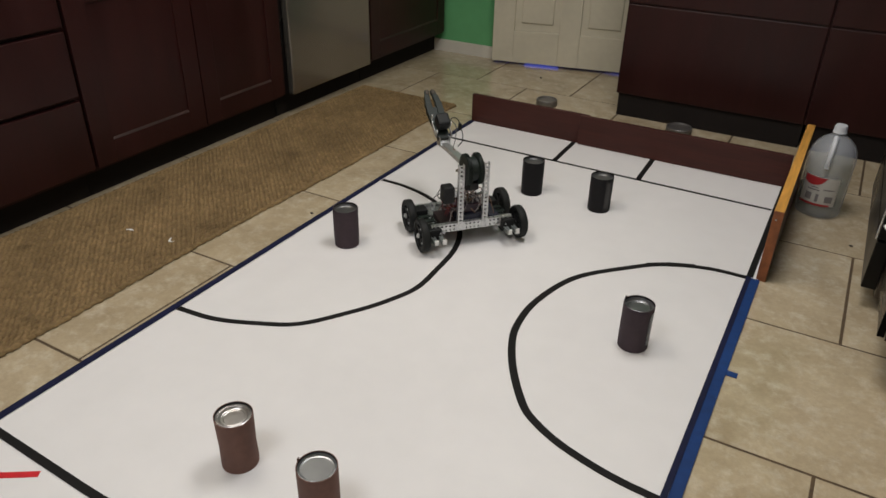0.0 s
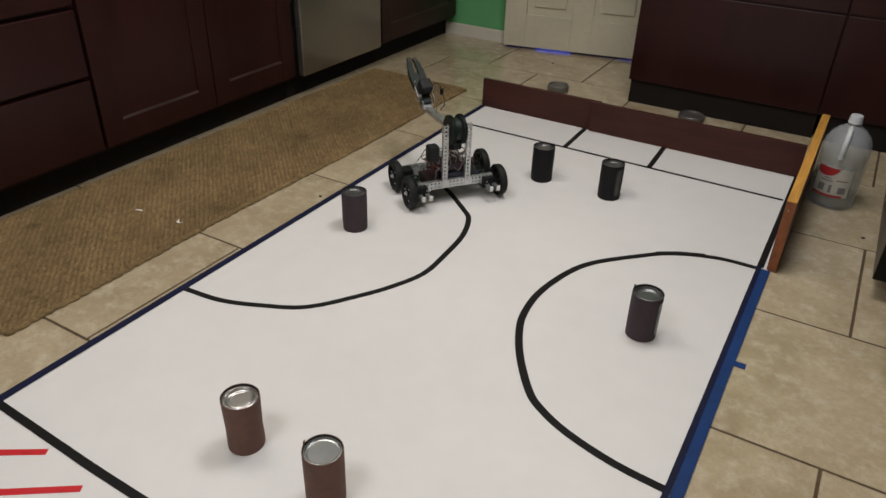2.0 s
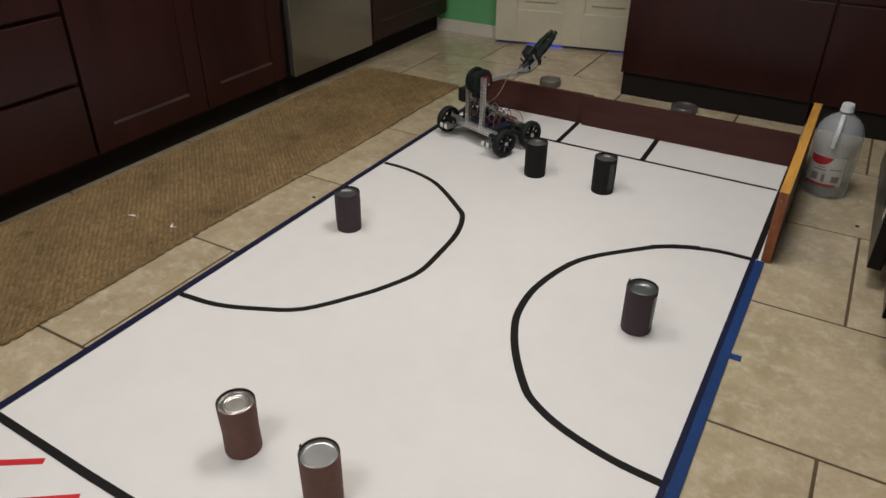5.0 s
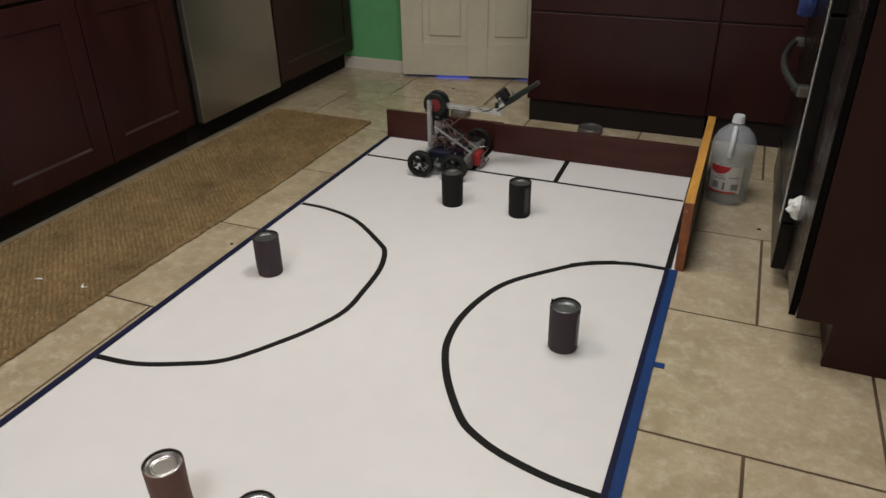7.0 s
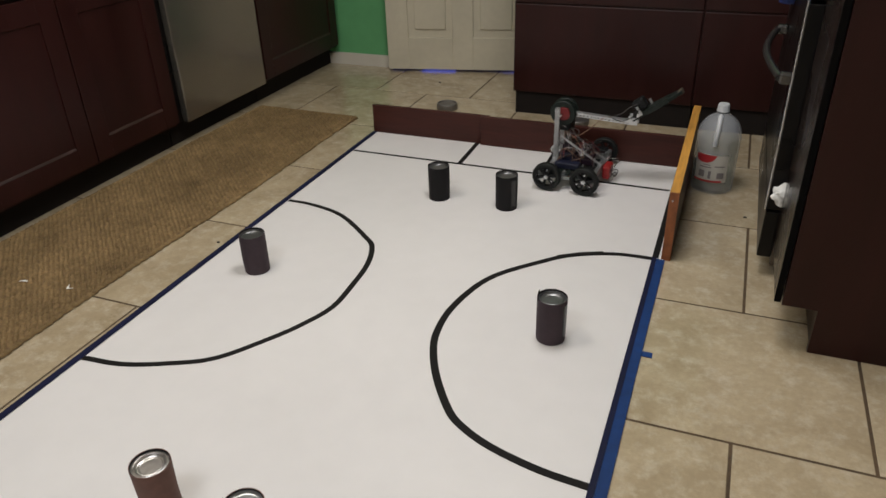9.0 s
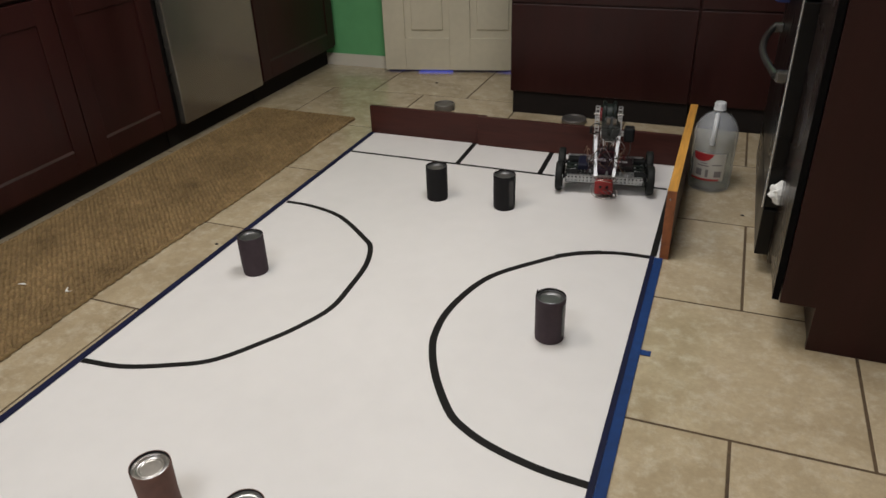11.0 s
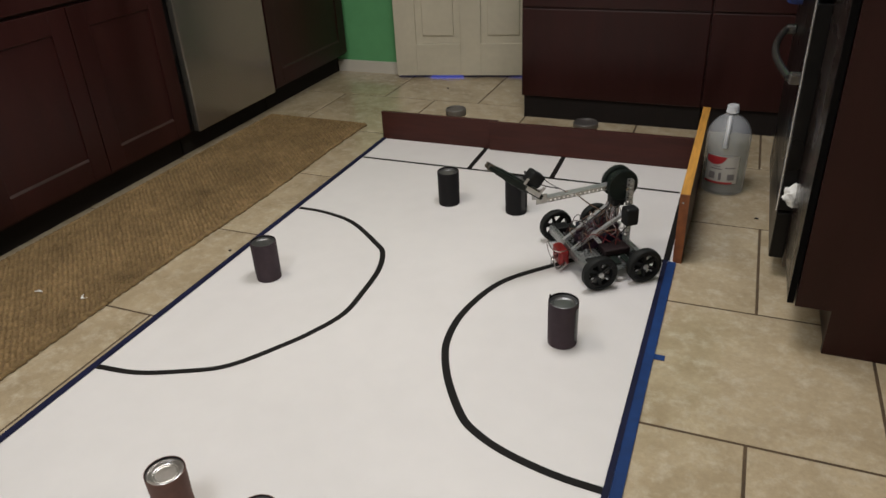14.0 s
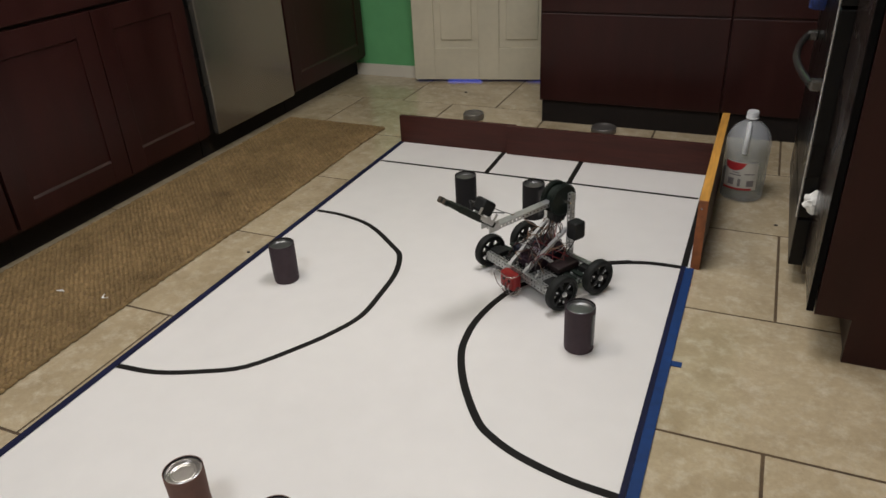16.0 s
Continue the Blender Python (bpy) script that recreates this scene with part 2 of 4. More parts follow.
def see_through(mat, cover, tint):
    """Lets light straight through a surface; cover is the share of it that stays milky."""
    nt = mat.node_tree
    clear, mix = nt.nodes.new("ShaderNodeBsdfTransparent"), nt.nodes.new("ShaderNodeMixShader")
    clear.inputs["Color"].default_value = (*tint, 1)
    mix.inputs["Fac"].default_value = cover
    nt.links.new(clear.outputs["BSDF"], mix.inputs[1])
    nt.links.new(nt.nodes["Principled BSDF"].outputs["BSDF"], mix.inputs[2])
    nt.links.new(mix.outputs["Shader"], nt.nodes["Material Output"].inputs["Surface"])
    return mat


JUG_PLASTIC = see_through(material("milky_plastic", (0.72, 0.75, 0.80), 0.3, stain=0.04), 0.29, (0.97, 0.98, 1.0))
JUG_THICK = see_through(material("thick_milky_plastic", (0.82, 0.84, 0.86), 0.3), 0.62, (0.97, 0.98, 1.0))
WATER = see_through(material("cloudy_water", (0.46, 0.46, 0.41), 0.2), 0.20, (0.92, 0.94, 0.91))
LAMP_GLASS = bpy.data.materials.new("lamp_glass")
LAMP_GLASS.use_nodes = True
LAMP_GLASS.node_tree.nodes["Principled BSDF"].inputs["Emission Color"].default_value = (1, 0.93, 0.83, 1)
LAMP_GLASS.node_tree.nodes["Principled BSDF"].inputs["Emission Strength"].default_value = 1.6


# ---- mesh helpers ----
def box(bm, lo, hi, bevel=0.0, turn=None):
    """A box between two corners; turn is a pose applied after it."""
    lo, hi = Vector(lo), Vector(hi)
    m = Matrix.Translation((lo + hi) / 2) @ Matrix.Diagonal((*(hi - lo), 1))
    if turn is not None:
        m = turn @ m
    made = bmesh.ops.create_cube(bm, size=1, matrix=m)["verts"]
    if bevel:
        edges = {e for v in made for e in v.link_edges}
        bmesh.ops.bevel(bm, geom=list(edges), offset=bevel, segments=2, affect="EDGES", profile=0.5)


def cyl(bm, r, lo, hi, segments=24, r2=None):
    """A capped cylinder or cone from the point lo to the point hi."""
    lo, hi = Vector(lo), Vector(hi)
    turn = (hi - lo).to_track_quat("Z", "Y").to_matrix().to_4x4()
    bmesh.ops.create_cone(bm, cap_ends=True, segments=segments, radius1=r, radius2=r if r2 is None else r2, depth=(hi - lo).length, matrix=Matrix.Translation((lo + hi) / 2) @ turn)


def lathe(bm, profile, segments=32, turn=None):
    """Spins (radius, height) points round the z axis."""
    rings = []
    for r, z in profile:
        ring = []
        for k in range(segments):
            a = 2 * math.pi * k / segments
            co = Vector((r * math.cos(a), r * math.sin(a), z))
            ring.append(bm.verts.new(turn @ co if turn is not None else co))
        rings.append(ring)
    for a, b in zip(rings, rings[1:]):
        for k in range(segments):
            bm.faces.new((a[k], a[(k + 1) % segments], b[(k + 1) % segments], b[k]))
    for ring, flip in ((rings[0], True), (rings[-1], False)):
        if (ring[0].co - ring[segments // 2].co).length > 1e-4:
            bm.faces.new(ring[::-1] if flip else ring)


def ribbon(bm, points, width, z, thick=0.0006):
    """Flat tape along points in the plane, mitred at the bends."""
    n = len(points)
    sides = []
    for k, p in enumerate(points):
        a, b = Vector(points[max(k - 1, 0)]), Vector(points[min(k + 1, n - 1)])
        d = (b - a).normalized()
        s = Vector((-d.y, d.x)) * width / 2
        sides.append((Vector(p) + s, Vector(p) - s))
    for (l0, r0), (l1, r1) in zip(sides, sides[1:]):
        low = [bm.verts.new((q.x, q.y, z)) for q in (l0, r0, r1, l1)]
        top = [bm.verts.new((q.x, q.y, z + thick)) for q in (l0, r0, r1, l1)]
        bm.faces.new(top)
        bm.faces.new(low[::-1])
        for i in range(4):
            bm.faces.new((low[i], low[(i + 1) % 4], top[(i + 1) % 4], top[i]))


def mesh_of(name, bm, mat, smooth=False):
    bmesh.ops.recalc_face_normals(bm, faces=bm.faces)
    data = bpy.data.meshes.new(name)
    bm.to_mesh(data)
    bm.free()
    if mat is not None:
        data.materials.append(mat)
    if smooth:
        data.polygons.foreach_set("use_smooth", [True] * len(data.polygons))
        data.set_sharp_from_angle(angle=radians(35))
    return data


def part(name, bm, mat, parent, label="", smooth=False, at=None):
    """Links a bmesh as one mesh object under a thing or a part."""
    ob = new(name, mesh_of(name, bm, mat, smooth))
    ob.parent = parent
    if at is not None:
        ob.matrix_basis = at
    if label:
        ob["label"] = label
    return ob


def thing(name, bm, mat, label, category="", group="", kind="", smooth=False):
    ob = new(name, mesh_of(name, bm, mat, smooth))
    return tagged(ob, label, category, group, kind)


def empty(name, place, label, category, group=""):
    ob = new(name)
    ob.matrix_basis = place if isinstance(place, Matrix) else Matrix.Translation(place)
    return tagged(ob, label, category, group)


def slab(name, lo, hi, mat, label, bevel=0.0):
    bm = bmesh.new()
    box(bm, lo, hi, bevel)
    return thing(name, bm, mat, label, kind="structure")


def tube(name, points, radius, mat, parent=None, resolution=2, closed=False):
    """A round wire or bar through points, as a mesh."""
    cu = bpy.data.curves.new(name, "CURVE")
    cu.dimensions, cu.bevel_depth, cu.bevel_resolution, cu.resolution_u, cu.use_fill_caps = "3D", radius, resolution, 6, True
    sp = cu.splines.new("BEZIER")
    sp.bezier_points.add(len(points) - 1)
    sp.use_cyclic_u = closed
    for b, p in zip(sp.bezier_points, points):
        b.co, b.handle_left_type, b.handle_right_type = p, "AUTO", "AUTO"
    tmp = bpy.data.objects.new("tmp", cu)
    scene.collection.objects.link(tmp)
    data = bpy.data.meshes.new_from_object(tmp.evaluated_get(bpy.context.evaluated_depsgraph_get()))
    bpy.data.objects.remove(tmp)
    data.name = name
    data.materials.clear()
    data.materials.append(mat)
    data.polygons.foreach_set("use_smooth", [True] * len(data.polygons))
    ob = new(name, data)
    ob.parent = parent
    return ob


# ---- the room ----
WEST, EAST, SOUTH, NORTH = -1.32, 2.3, -1.7, 3.477
floor = slab("floor", (WEST - 0.1, SOUTH - 0.1, -0.1), (EAST + 0.1, 4.6, -0.0016), GROUT, "kitchen floor of beige stone tiles with dark grout")
slab("ceiling", (WEST - 0.1, SOUTH - 0.1, CEILING), (EAST + 0.1, 4.6, CEILING + 0.1), PLASTER, "plain cream kitchen ceiling")
slab("wall_west", (WEST - 0.1, SOUTH, 0), (WEST, NORTH, CEILING), PLASTER, "cream painted kitchen wall behind the cabinets")
slab("wall_east", (EAST, SOUTH, 0), (EAST + 0.1, NORTH, CEILING), PLASTER, "cream painted kitchen wall behind the oven")
slab("wall_south", (WEST - 0.1, SOUTH - 0.1, 0), (EAST + 0.1, SOUTH, CEILING), PLASTER, "plain cream kitchen wall")
DOOR_L, DOOR_R, DOOR_H = -0.380, 0.43, 2.05
slab("wall_north_1", (WEST - 0.1, NORTH, 0), (DOOR_L, NORTH + 0.12, CEILING), GREEN, "bright green painted wall beside the door")
slab("wall_north_2", (DOOR_R, NORTH, 0), (EAST + 0.1, NORTH + 0.12, CEILING), GREEN, "green painted wall behind the cabinets")
slab("wall_north_3", (DOOR_L, NORTH, DOOR_H), (DOOR_R, NORTH + 0.12, CEILING), GREEN, "green painted wall over the door")
slab("wall_hallway", (WEST - 0.1, 4.5, 0), (EAST + 0.1, 4.6, CEILING), PLASTER, "plain wall of the room beyond the door")
bm = bmesh.new()
box(bm, (WEST, NORTH - 0.014, 0), (DOOR_L - 0.006, NORTH, 0.058), 0.0)
box(bm, (WEST, NORTH - 0.010, 0.058), (DOOR_L - 0.006, NORTH, 0.064), 0.002)
thing("baseboard", bm, WHITE_TRIM, "white wooden baseboard along the green wall", kind="structure")

bm = bmesh.new()
box(bm, (DOOR_L + 0.0005, 3.433, 0), (-0.3665, NORTH + 0.004, DOOR_H), 0.002)
thing("trim", bm, WHITE_TRIM, "narrow white wooden door casing", kind="structure")


def panel_door():
    """Six-panel interior door, a little ajar, hinged at its west edge."""
    width, thick = 0.785, 0.038
    door = empty("panel_door", pose(-0.366, 3.391, 0.015, 0, 0, 12.3), "off-white six-panel interior door standing slightly ajar", "door")
    bm = bmesh.new()
    cols = [(0.0, 0.115), (0.355, 0.465), (0.705, width)]
    for a, b in cols:
        box(bm, (a, 0, 0), (b, thick, 2.02), 0.002)
    rails = [(0, 0.17), (0.80, 0.95), (1.55, 1.66), (1.90, 2.02)]
    for (a, b) in ((0.115, 0.355), (0.465, 0.705)):
        for lo, hi in rails:
            box(bm, (a, 0, lo), (b, thick, hi), 0.002)
    part("frame", bm, DOOR_WHITE, door)
    for (a, b) in ((0.115, 0.355), (0.465, 0.705)):
        for (l0, h0), (l1, h1) in zip(rails, rails[1:]):
            bm = bmesh.new()
            box(bm, (a, 0.012, h0), (b, thick - 0.012, l1))
            box(bm, (a + 0.035, 0.004, h0 + 0.04), (b - 0.035, thick - 0.004, l1 - 0.04), 0.006)
            part("panel", bm, DOOR_WHITE, door)
    bm = bmesh.new()
    lathe(bm, [(0.012, 0), (0.012, 0.03), (0.028, 0.04), (0.028, 0.06), (0.015, 0.068)], 20, pose(0.76, 0, 0.95, 90, 0, 0))
    part("door_knob", bm, CHROME, door, "satin metal knob", smooth=True)


panel_door()


def ceiling_light(x, y, size):
    light = empty("ceiling_light", (x, y, CEILING), "round flush ceiling light with a frosted glass bowl", "ceiling light", "ceiling lights")
    bm = bmesh.new()
    r = size / 2
    lathe(bm, [(0.05, -0.001), (r + 0.01, -0.001), (r + 0.02, -0.02), (r + 0.01, -0.035), (0.05, -0.035)])
    part("rim", bm, CHROME, light, smooth=True)
    bm = bmesh.new()
    lathe(bm, [(r, -0.036), (r * 0.86, -0.055), (r * 0.5, -0.066), (0.0005, -0.07)])
    part("glass_bowl", bm, LAMP_GLASS, light, smooth=True)


for lx, ly, watts, size, tint in LAMPS:
    ceiling_light(lx, ly, size)


# ---- kitchen units ----
def shaker_front(name, unit, a, b, lo, hi, to_world, rail=0.075, thick=0.02, flat=False, knob=None, mat=None):
    """A door or drawer front in (along, up); to_world maps (along, out, up)."""
    bm = bmesh.new()
    if flat:
        box(bm, (a, 0, lo), (b, thick, hi), 0.003)
    else:
        box(bm, (a + rail - 0.006, 0.001, lo + rail - 0.006), (b - rail + 0.006, thick - 0.005, hi - rail + 0.006))
    front = part(name, bm, mat or CHERRY, unit, at=to_world)
    if not flat:
        for piece, p, q in (("stile", (a, 0, lo), (a + rail, thick, hi)), ("stile", (b - rail, 0, lo), (b, thick, hi)), ("rail", (a + rail, 0, lo), (b - rail, thick, lo + rail)), ("rail", (a + rail, 0, hi - rail), (b - rail, thick, hi))):
            bm = bmesh.new()
            box(bm, p, q, 0.0012)
            part(piece, bm, CHERRY, front)
        # sloped bead added to carry the pale highlight along the rail's top edge
        bm = bmesh.new()
        ledge = lo + rail
        ends = [[bm.verts.new((x, y, z)) for y, z in ((thick, ledge + 0.0005), (thick - 0.0052, ledge + 0.009), (thick - 0.0052, ledge + 0.0005))] for x in (a + rail, b - rail)]
        for i in range(3):
            bm.faces.new((ends[0][i], ends[0][(i + 1) % 3], ends[1][(i + 1) % 3], ends[1][i]))
        bm.faces.new(ends[0])
        bm.faces.new(ends[1][::-1])
        part("bead", bm, HIGHLIGHT_CHERRY, front, "sloping bead over the bottom rail, coloured as a highlight")
    if knob is not None:
        bm = bmesh.new()
        lathe(bm, [(0.005, 0), (0.005, 0.012), (0.013, 0.018), (0.014, 0.024), (0.006, 0.03)], 16, pose(knob[0], thick, knob[1], -90, 0, 0))
        part("knob", bm, CHROME, front, "round metal knob", smooth=True)
    return front


TOP = 0.88
LEFT_FACE, LEFT_KICK = -0.72, -0.772


def left_unit(a, b, fronts, label):
    """A base unit of the west run, from y=a to y=b. Fronts: (kind, a, b, lo, hi, knob)."""
    unit = empty("base_cabinet", (LEFT_FACE, a, 0), label, "cabinet", "west cabinet run")
    bm = bmesh.new()
    box(bm, (WEST + 0.003 - LEFT_FACE, 0.001, 0.10), (0, b - a - 0.001, TOP))
    part("body", bm, CHERRY, unit)
    bm = bmesh.new()
    box(bm, (WEST + 0.003 - LEFT_FACE, 0.001, 0.0), (LEFT_KICK - LEFT_FACE, b - a - 0.001, 0.0995))
    part("toe_kick", bm, KICK, unit, "black recessed toe kick")
    to_world = Matrix(((0, 1, 0, 0.001), (1, 0, 0, 0), (0, 0, 1, 0), (0, 0, 0, 1)))
    for kind, p, q, lo, hi, knob in fronts:
        shaker_front(kind, unit, p, q, lo, hi, to_world, flat=kind == "drawer_front", knob=knob)


left_unit(-0.2, 0.44, [("door", 0.006, 0.634, 0.115, 0.70, None), ("drawer_front", 0.006, 0.634, 0.71, 0.865, None)], "dark cherry base cabinet with a shaker door")
left_unit(0.44, 1.152, [("drawer_front", 0.006, 0.706, 0.115, 0.345, None), ("drawer_front", 0.006, 0.706, 0.358, 0.558, None), ("drawer_front", 0.006, 0.706, 0.571, 0.71, None), ("drawer_front", 0.006, 0.706, 0.722, 0.865, (0.356, 0.79))], "dark cherry drawer unit with flat drawer fronts")
left_unit(1.152, 2.088, [("door", 0.006, 0.484, 0.115, 0.70, None), ("door", 0.489, 0.930, 0.115, 0.70, None), ("drawer_front", 0.006, 0.930, 0.712, 0.865, (0.66, 0.775))], "dark cherry sink cabinet with two shaker doors")
left_unit(2.72, 3.465, [("door", 0.006, 0.724, 0.115, 0.70, None), ("drawer_front", 0.006, 0.724, 0.712, 0.865, None)], "dark cherry end cabinet with a shaker door")


def dishwasher(a, b):
    unit = empty("dishwasher", (LEFT_FACE, a, 0), "brushed stainless steel built-in dishwasher between dark cabinets", "dishwasher")
    w = b - a
    bm = bmesh.new()
    box(bm, (-0.56, 0.002, 0.10), (-0.012, w - 0.002, TOP - 0.002))
    part("body", bm, BLACK_ENAMEL, unit)
    bm = bmesh.new()
    box(bm, (-0.011, 0.048, 0.098), (0.022, w - 0.006, 0.75), 0.004)
    part("door", bm, STEEL, unit, "brushed stainless steel door")
    bm = bmesh.new()
    box(bm, (-0.011, 0.048, 0.755), (0.018, w - 0.006, TOP - 0.008), 0.004)
    part("control_panel", bm, BLACK_ENAMEL, unit, "black control panel")
    bm = bmesh.new()
    box(bm, (-0.55, 0.003, 0), (LEFT_KICK - LEFT_FACE, w - 0.003, 0.098))
    part("toe_kick", bm, KICK, unit, "black recessed toe kick")


dishwasher(2.089, 2.72)
slab("countertop_1", (WEST + 0.002, -0.2, TOP + 0.001), (LEFT_FACE + 0.03, 3.455, TOP + 0.038), STONE_TOP, "dark granite worktop on the west cabinets", 0.004)

NORTH_FACE = 2.935


def north_unit(a, b, fronts, label):
    unit = empty("base_cabinet", (a, NORTH_FACE, 0), label, "cabinet", "north cabinet run")
    w, back = b - a, NORTH - 0.004 - NORTH_FACE
    bm = bmesh.new()
    box(bm, (0.001, 0, 0.10), (w - 0.001, back, TOP))
    part("body", bm, CHERRY, unit)
    bm = bmesh.new()
    box(bm, (0.012, 0.003, 0), (w - 0.001, back, 0.0995))
    part("toe_kick", bm, KICK, unit, "black toe kick")
    to_world = Matrix(((1, 0, 0, 0), (0, -1, 0, -0.001), (0, 0, 1, 0), (0, 0, 0, 1)))
    for kind, p, q, lo, hi, knob in fronts:
        shaker_front(kind, unit, p, q, lo, hi, to_world, flat=True, thick=0.008, knob=knob)


north_unit(0.475, 1.25, [("door", 0.004, 0.771, 0.103, 0.484, None), ("drawer_front", 0.004, 0.771, 0.490, 0.70, None), ("drawer_front", 0.004, 0.771, 0.706, 0.87, None)], "dark cherry cabinet with flat wide fronts")
north_unit(1.25, 2.28, [("door", 0.004, 0.5, 0.103, 0.484, None), ("drawer_front", 0.004, 0.5, 0.490, 0.70, None), ("door", 0.506, 1.02, 0.103, 0.70, None)], "dark cherry corner cabinet with flat fronts")
slab("countertop_2", (0.45, NORTH_FACE - 0.03, TOP + 0.001), (EAST - 0.003, NORTH - 0.003, TOP + 0.038), STONE_TOP, "dark granite worktop on the north cabinets", 0.004)

EAST_FACE, END = 1.577, 1.435


def east_unit():
    """Narrow end cabinet beside the oven; its end panel is notched for the toe kick."""
    unit = empty("base_cabinet", (EAST_FACE, END, 0), "dark cherry end cabinet with a notched side panel", "cabinet")
    back, w = EAST - 0.004 - EAST_FACE, 0.33
    bm = bmesh.new()
    box(bm, (0, 0, 0.120), (back, 0.018, TOP))
    box(bm, (0.078, 0.0001, 0), (back, 0.0179, 0.120))
    part("side_panel", bm, CHERRY, unit)
    bm = bmesh.new()
    box(bm, (0.002, 0.019, 0.121), (back, w, TOP - 0.002))
    part("body", bm, CHERRY, unit)
    bm = bmesh.new()
    box(bm, (0.084, 0.019, 0), (back, w, 0.1205))
    part("toe_kick", bm, CHERRY, unit, "dark recessed toe kick")
    to_world = Matrix(((0, -1, 0, -0.002), (1, 0, 0, 0), (0, 0, 1, 0), (0, 0, 0, 1)))
    # front painted dark to look shaded beside the oven
    front = shaker_front("door", unit, 0.010, 0.325, 0.124, 0.86, to_world, thick=0.015, flat=True, mat=SHADED_DOOR)
    # added dark strip where the door edge lies in shade
    bm = bmesh.new()
    box(bm, (0.003, 0.0005, 0.124), (0.0098, 0.0155, 0.86), 0.001)
    part("edge_band", bm, EDGE_SHADE, front, "black strip for the shade at the door edge")


east_unit()


def oven():
    """Freestanding black range with a bowed metal handle."""
    unit = empty("oven", (1.525, 1.772, 0), "black freestanding oven with a bowed metal door handle", "oven")
    w = 0.76
    bm = bmesh.new()
    box(bm, (0.040, 0.003, 0.035), (0.72, w - 0.003, 0.90), 0.004)
    part("body", bm, SIDE_STEEL, unit, "dull steel side panels")
    bm = bmesh.new()
    box(bm, (0.002, 0.002, 0.205), (0.038, w - 0.004, 0.74), 0.003)
    door = part("door", bm, BLACK_ENAMEL, unit)
    bm = bmesh.new()
    box(bm, (-0.0035, -0.001, 0.205), (0.0005, 0.0016, 0.89), 0.0006)
    part("edge_trim", bm, TRIM_METAL, unit, "thin bright metal edge trim")
    bm = bmesh.new()
    box(bm, (0.002, 0.002, 0.060), (0.038, w - 0.004, 0.198), 0.003)
    part("drawer", bm, BLACK_ENAMEL, unit)
    bm = bmesh.new()
    box(bm, (0.002, 0.002, 0.748), (0.038, w - 0.004, 0.885), 0.003)
    part("control_panel", bm, BLACK_ENAMEL, unit)
    for y in (0.015, 0.575):
        bm = bmesh.new()
        box(bm, (-0.030, y, 0.540), (0.003, y + 0.026, 0.570), 0.006)
        part("handle_mount", bm, HANDLE_GREY, door, "dull metal mount")
    tube("handle", [(-0.028 - 0.032 * math.sin(math.pi * k / 8), 0.028 + 0.56 * k / 8, 0.555) for k in range(9)], 0.0105, HANDLE_GREY, door)
    for x, y in ((0.06, 0.02), (0.06, w - 0.06), (0.62, 0.02), (0.62, w - 0.06)):
        bm = bmesh.new()
        cyl(bm, 0.018, (x + 0.02, y + 0.02, 0), (x + 0.02, y + 0.02, 0.036), 16)
        part("foot", bm, KICK, unit)


oven()


def dish_towel():
    """A thick folded cloth hanging down the oven's front from its top edge."""
    bm = bmesh.new()
    n, m = 14, 16
    front, back = [], []
    for r in range(m + 1):
        v = r / m
        half = 0.095 * (1 - 0.55 * max(0.0, 1 - v / 0.22) ** 2)
        for c in range(n + 1):
            u = 2 * c / n - 1
            fold = 0.006 * math.sin(9 * u + 2) * (1 - 0.5 * v)
            z = 0.648 + 0.262 * v
            thick = 0.016 * math.sqrt(max(0.0, 1 - u * u)) + 0.002
            front.append(bm.verts.new((1.518 - 1.7 * thick - abs(fold), 2.30 + u * half, z)))
            back.append(bm.verts.new((1.5235, 2.30 + u * half, z)))
    w = n + 1
    for r in range(m):
        for c in range(n):
            k = r * w + c
            bm.faces.new((front[k], front[k + 1], front[k + w + 1], front[k + w]))
            bm.faces.new((back[k + 1], back[k], back[k + w], back[k + w + 1]))
    rim = [r * w for r in range(m + 1)] + [m * w + c for c in range(1, w)] + [r * w + n for r in range(m - 1, -1, -1)] + list(range(n - 1, 0, -1))
    for p, q in zip(rim, rim[1:] + rim[:1]):
        bm.faces.new((front[p], front[q], back[q], back[p]))
    box(bm, (1.508, 2.235, 0.905), (1.57, 2.365, 0.916), 0.004)
    thing("dish_towel", bm, BLUE_CLOTH, "blue dish towel hanging down the oven front", "towel", smooth=True)


dish_towel()


def crumple(name, place, size, mat, label, category):
    bm = bmesh.new()
    bmesh.ops.create_icosphere(bm, subdivisions=3, radius=1)
    for v in bm.verts:
        k = 1 + 0.55 * noise.noise(v.co * 2.3) + 0.09 * noise.noise(v.co * 6)
        v.co = Vector((v.co.x * size[0], v.co.y * size[1], v.co.z * size[2])) * k
    ob = thing(name, bm, mat, label, category, smooth=False)
    ob.matrix_basis = Matrix.Translation(place)


crumple("tissue", (1.563, 1.750, 0.262), (0.029, 0.014, 0.030), PAPER_WHITE, "crumpled white tissue wedged between oven and cabinet", "tissue")


# ---- the playing field ----
W, FAR = 1.25, 2.5
mat_ob = slab("game_board", (-0.028, -0.75, 0.0002), (W + 0.03, FAR, 0.003), BOARD, "large white game board marked with tape on the tiled floor")
tagged(mat_ob, category="game board")
Z = 0.0032


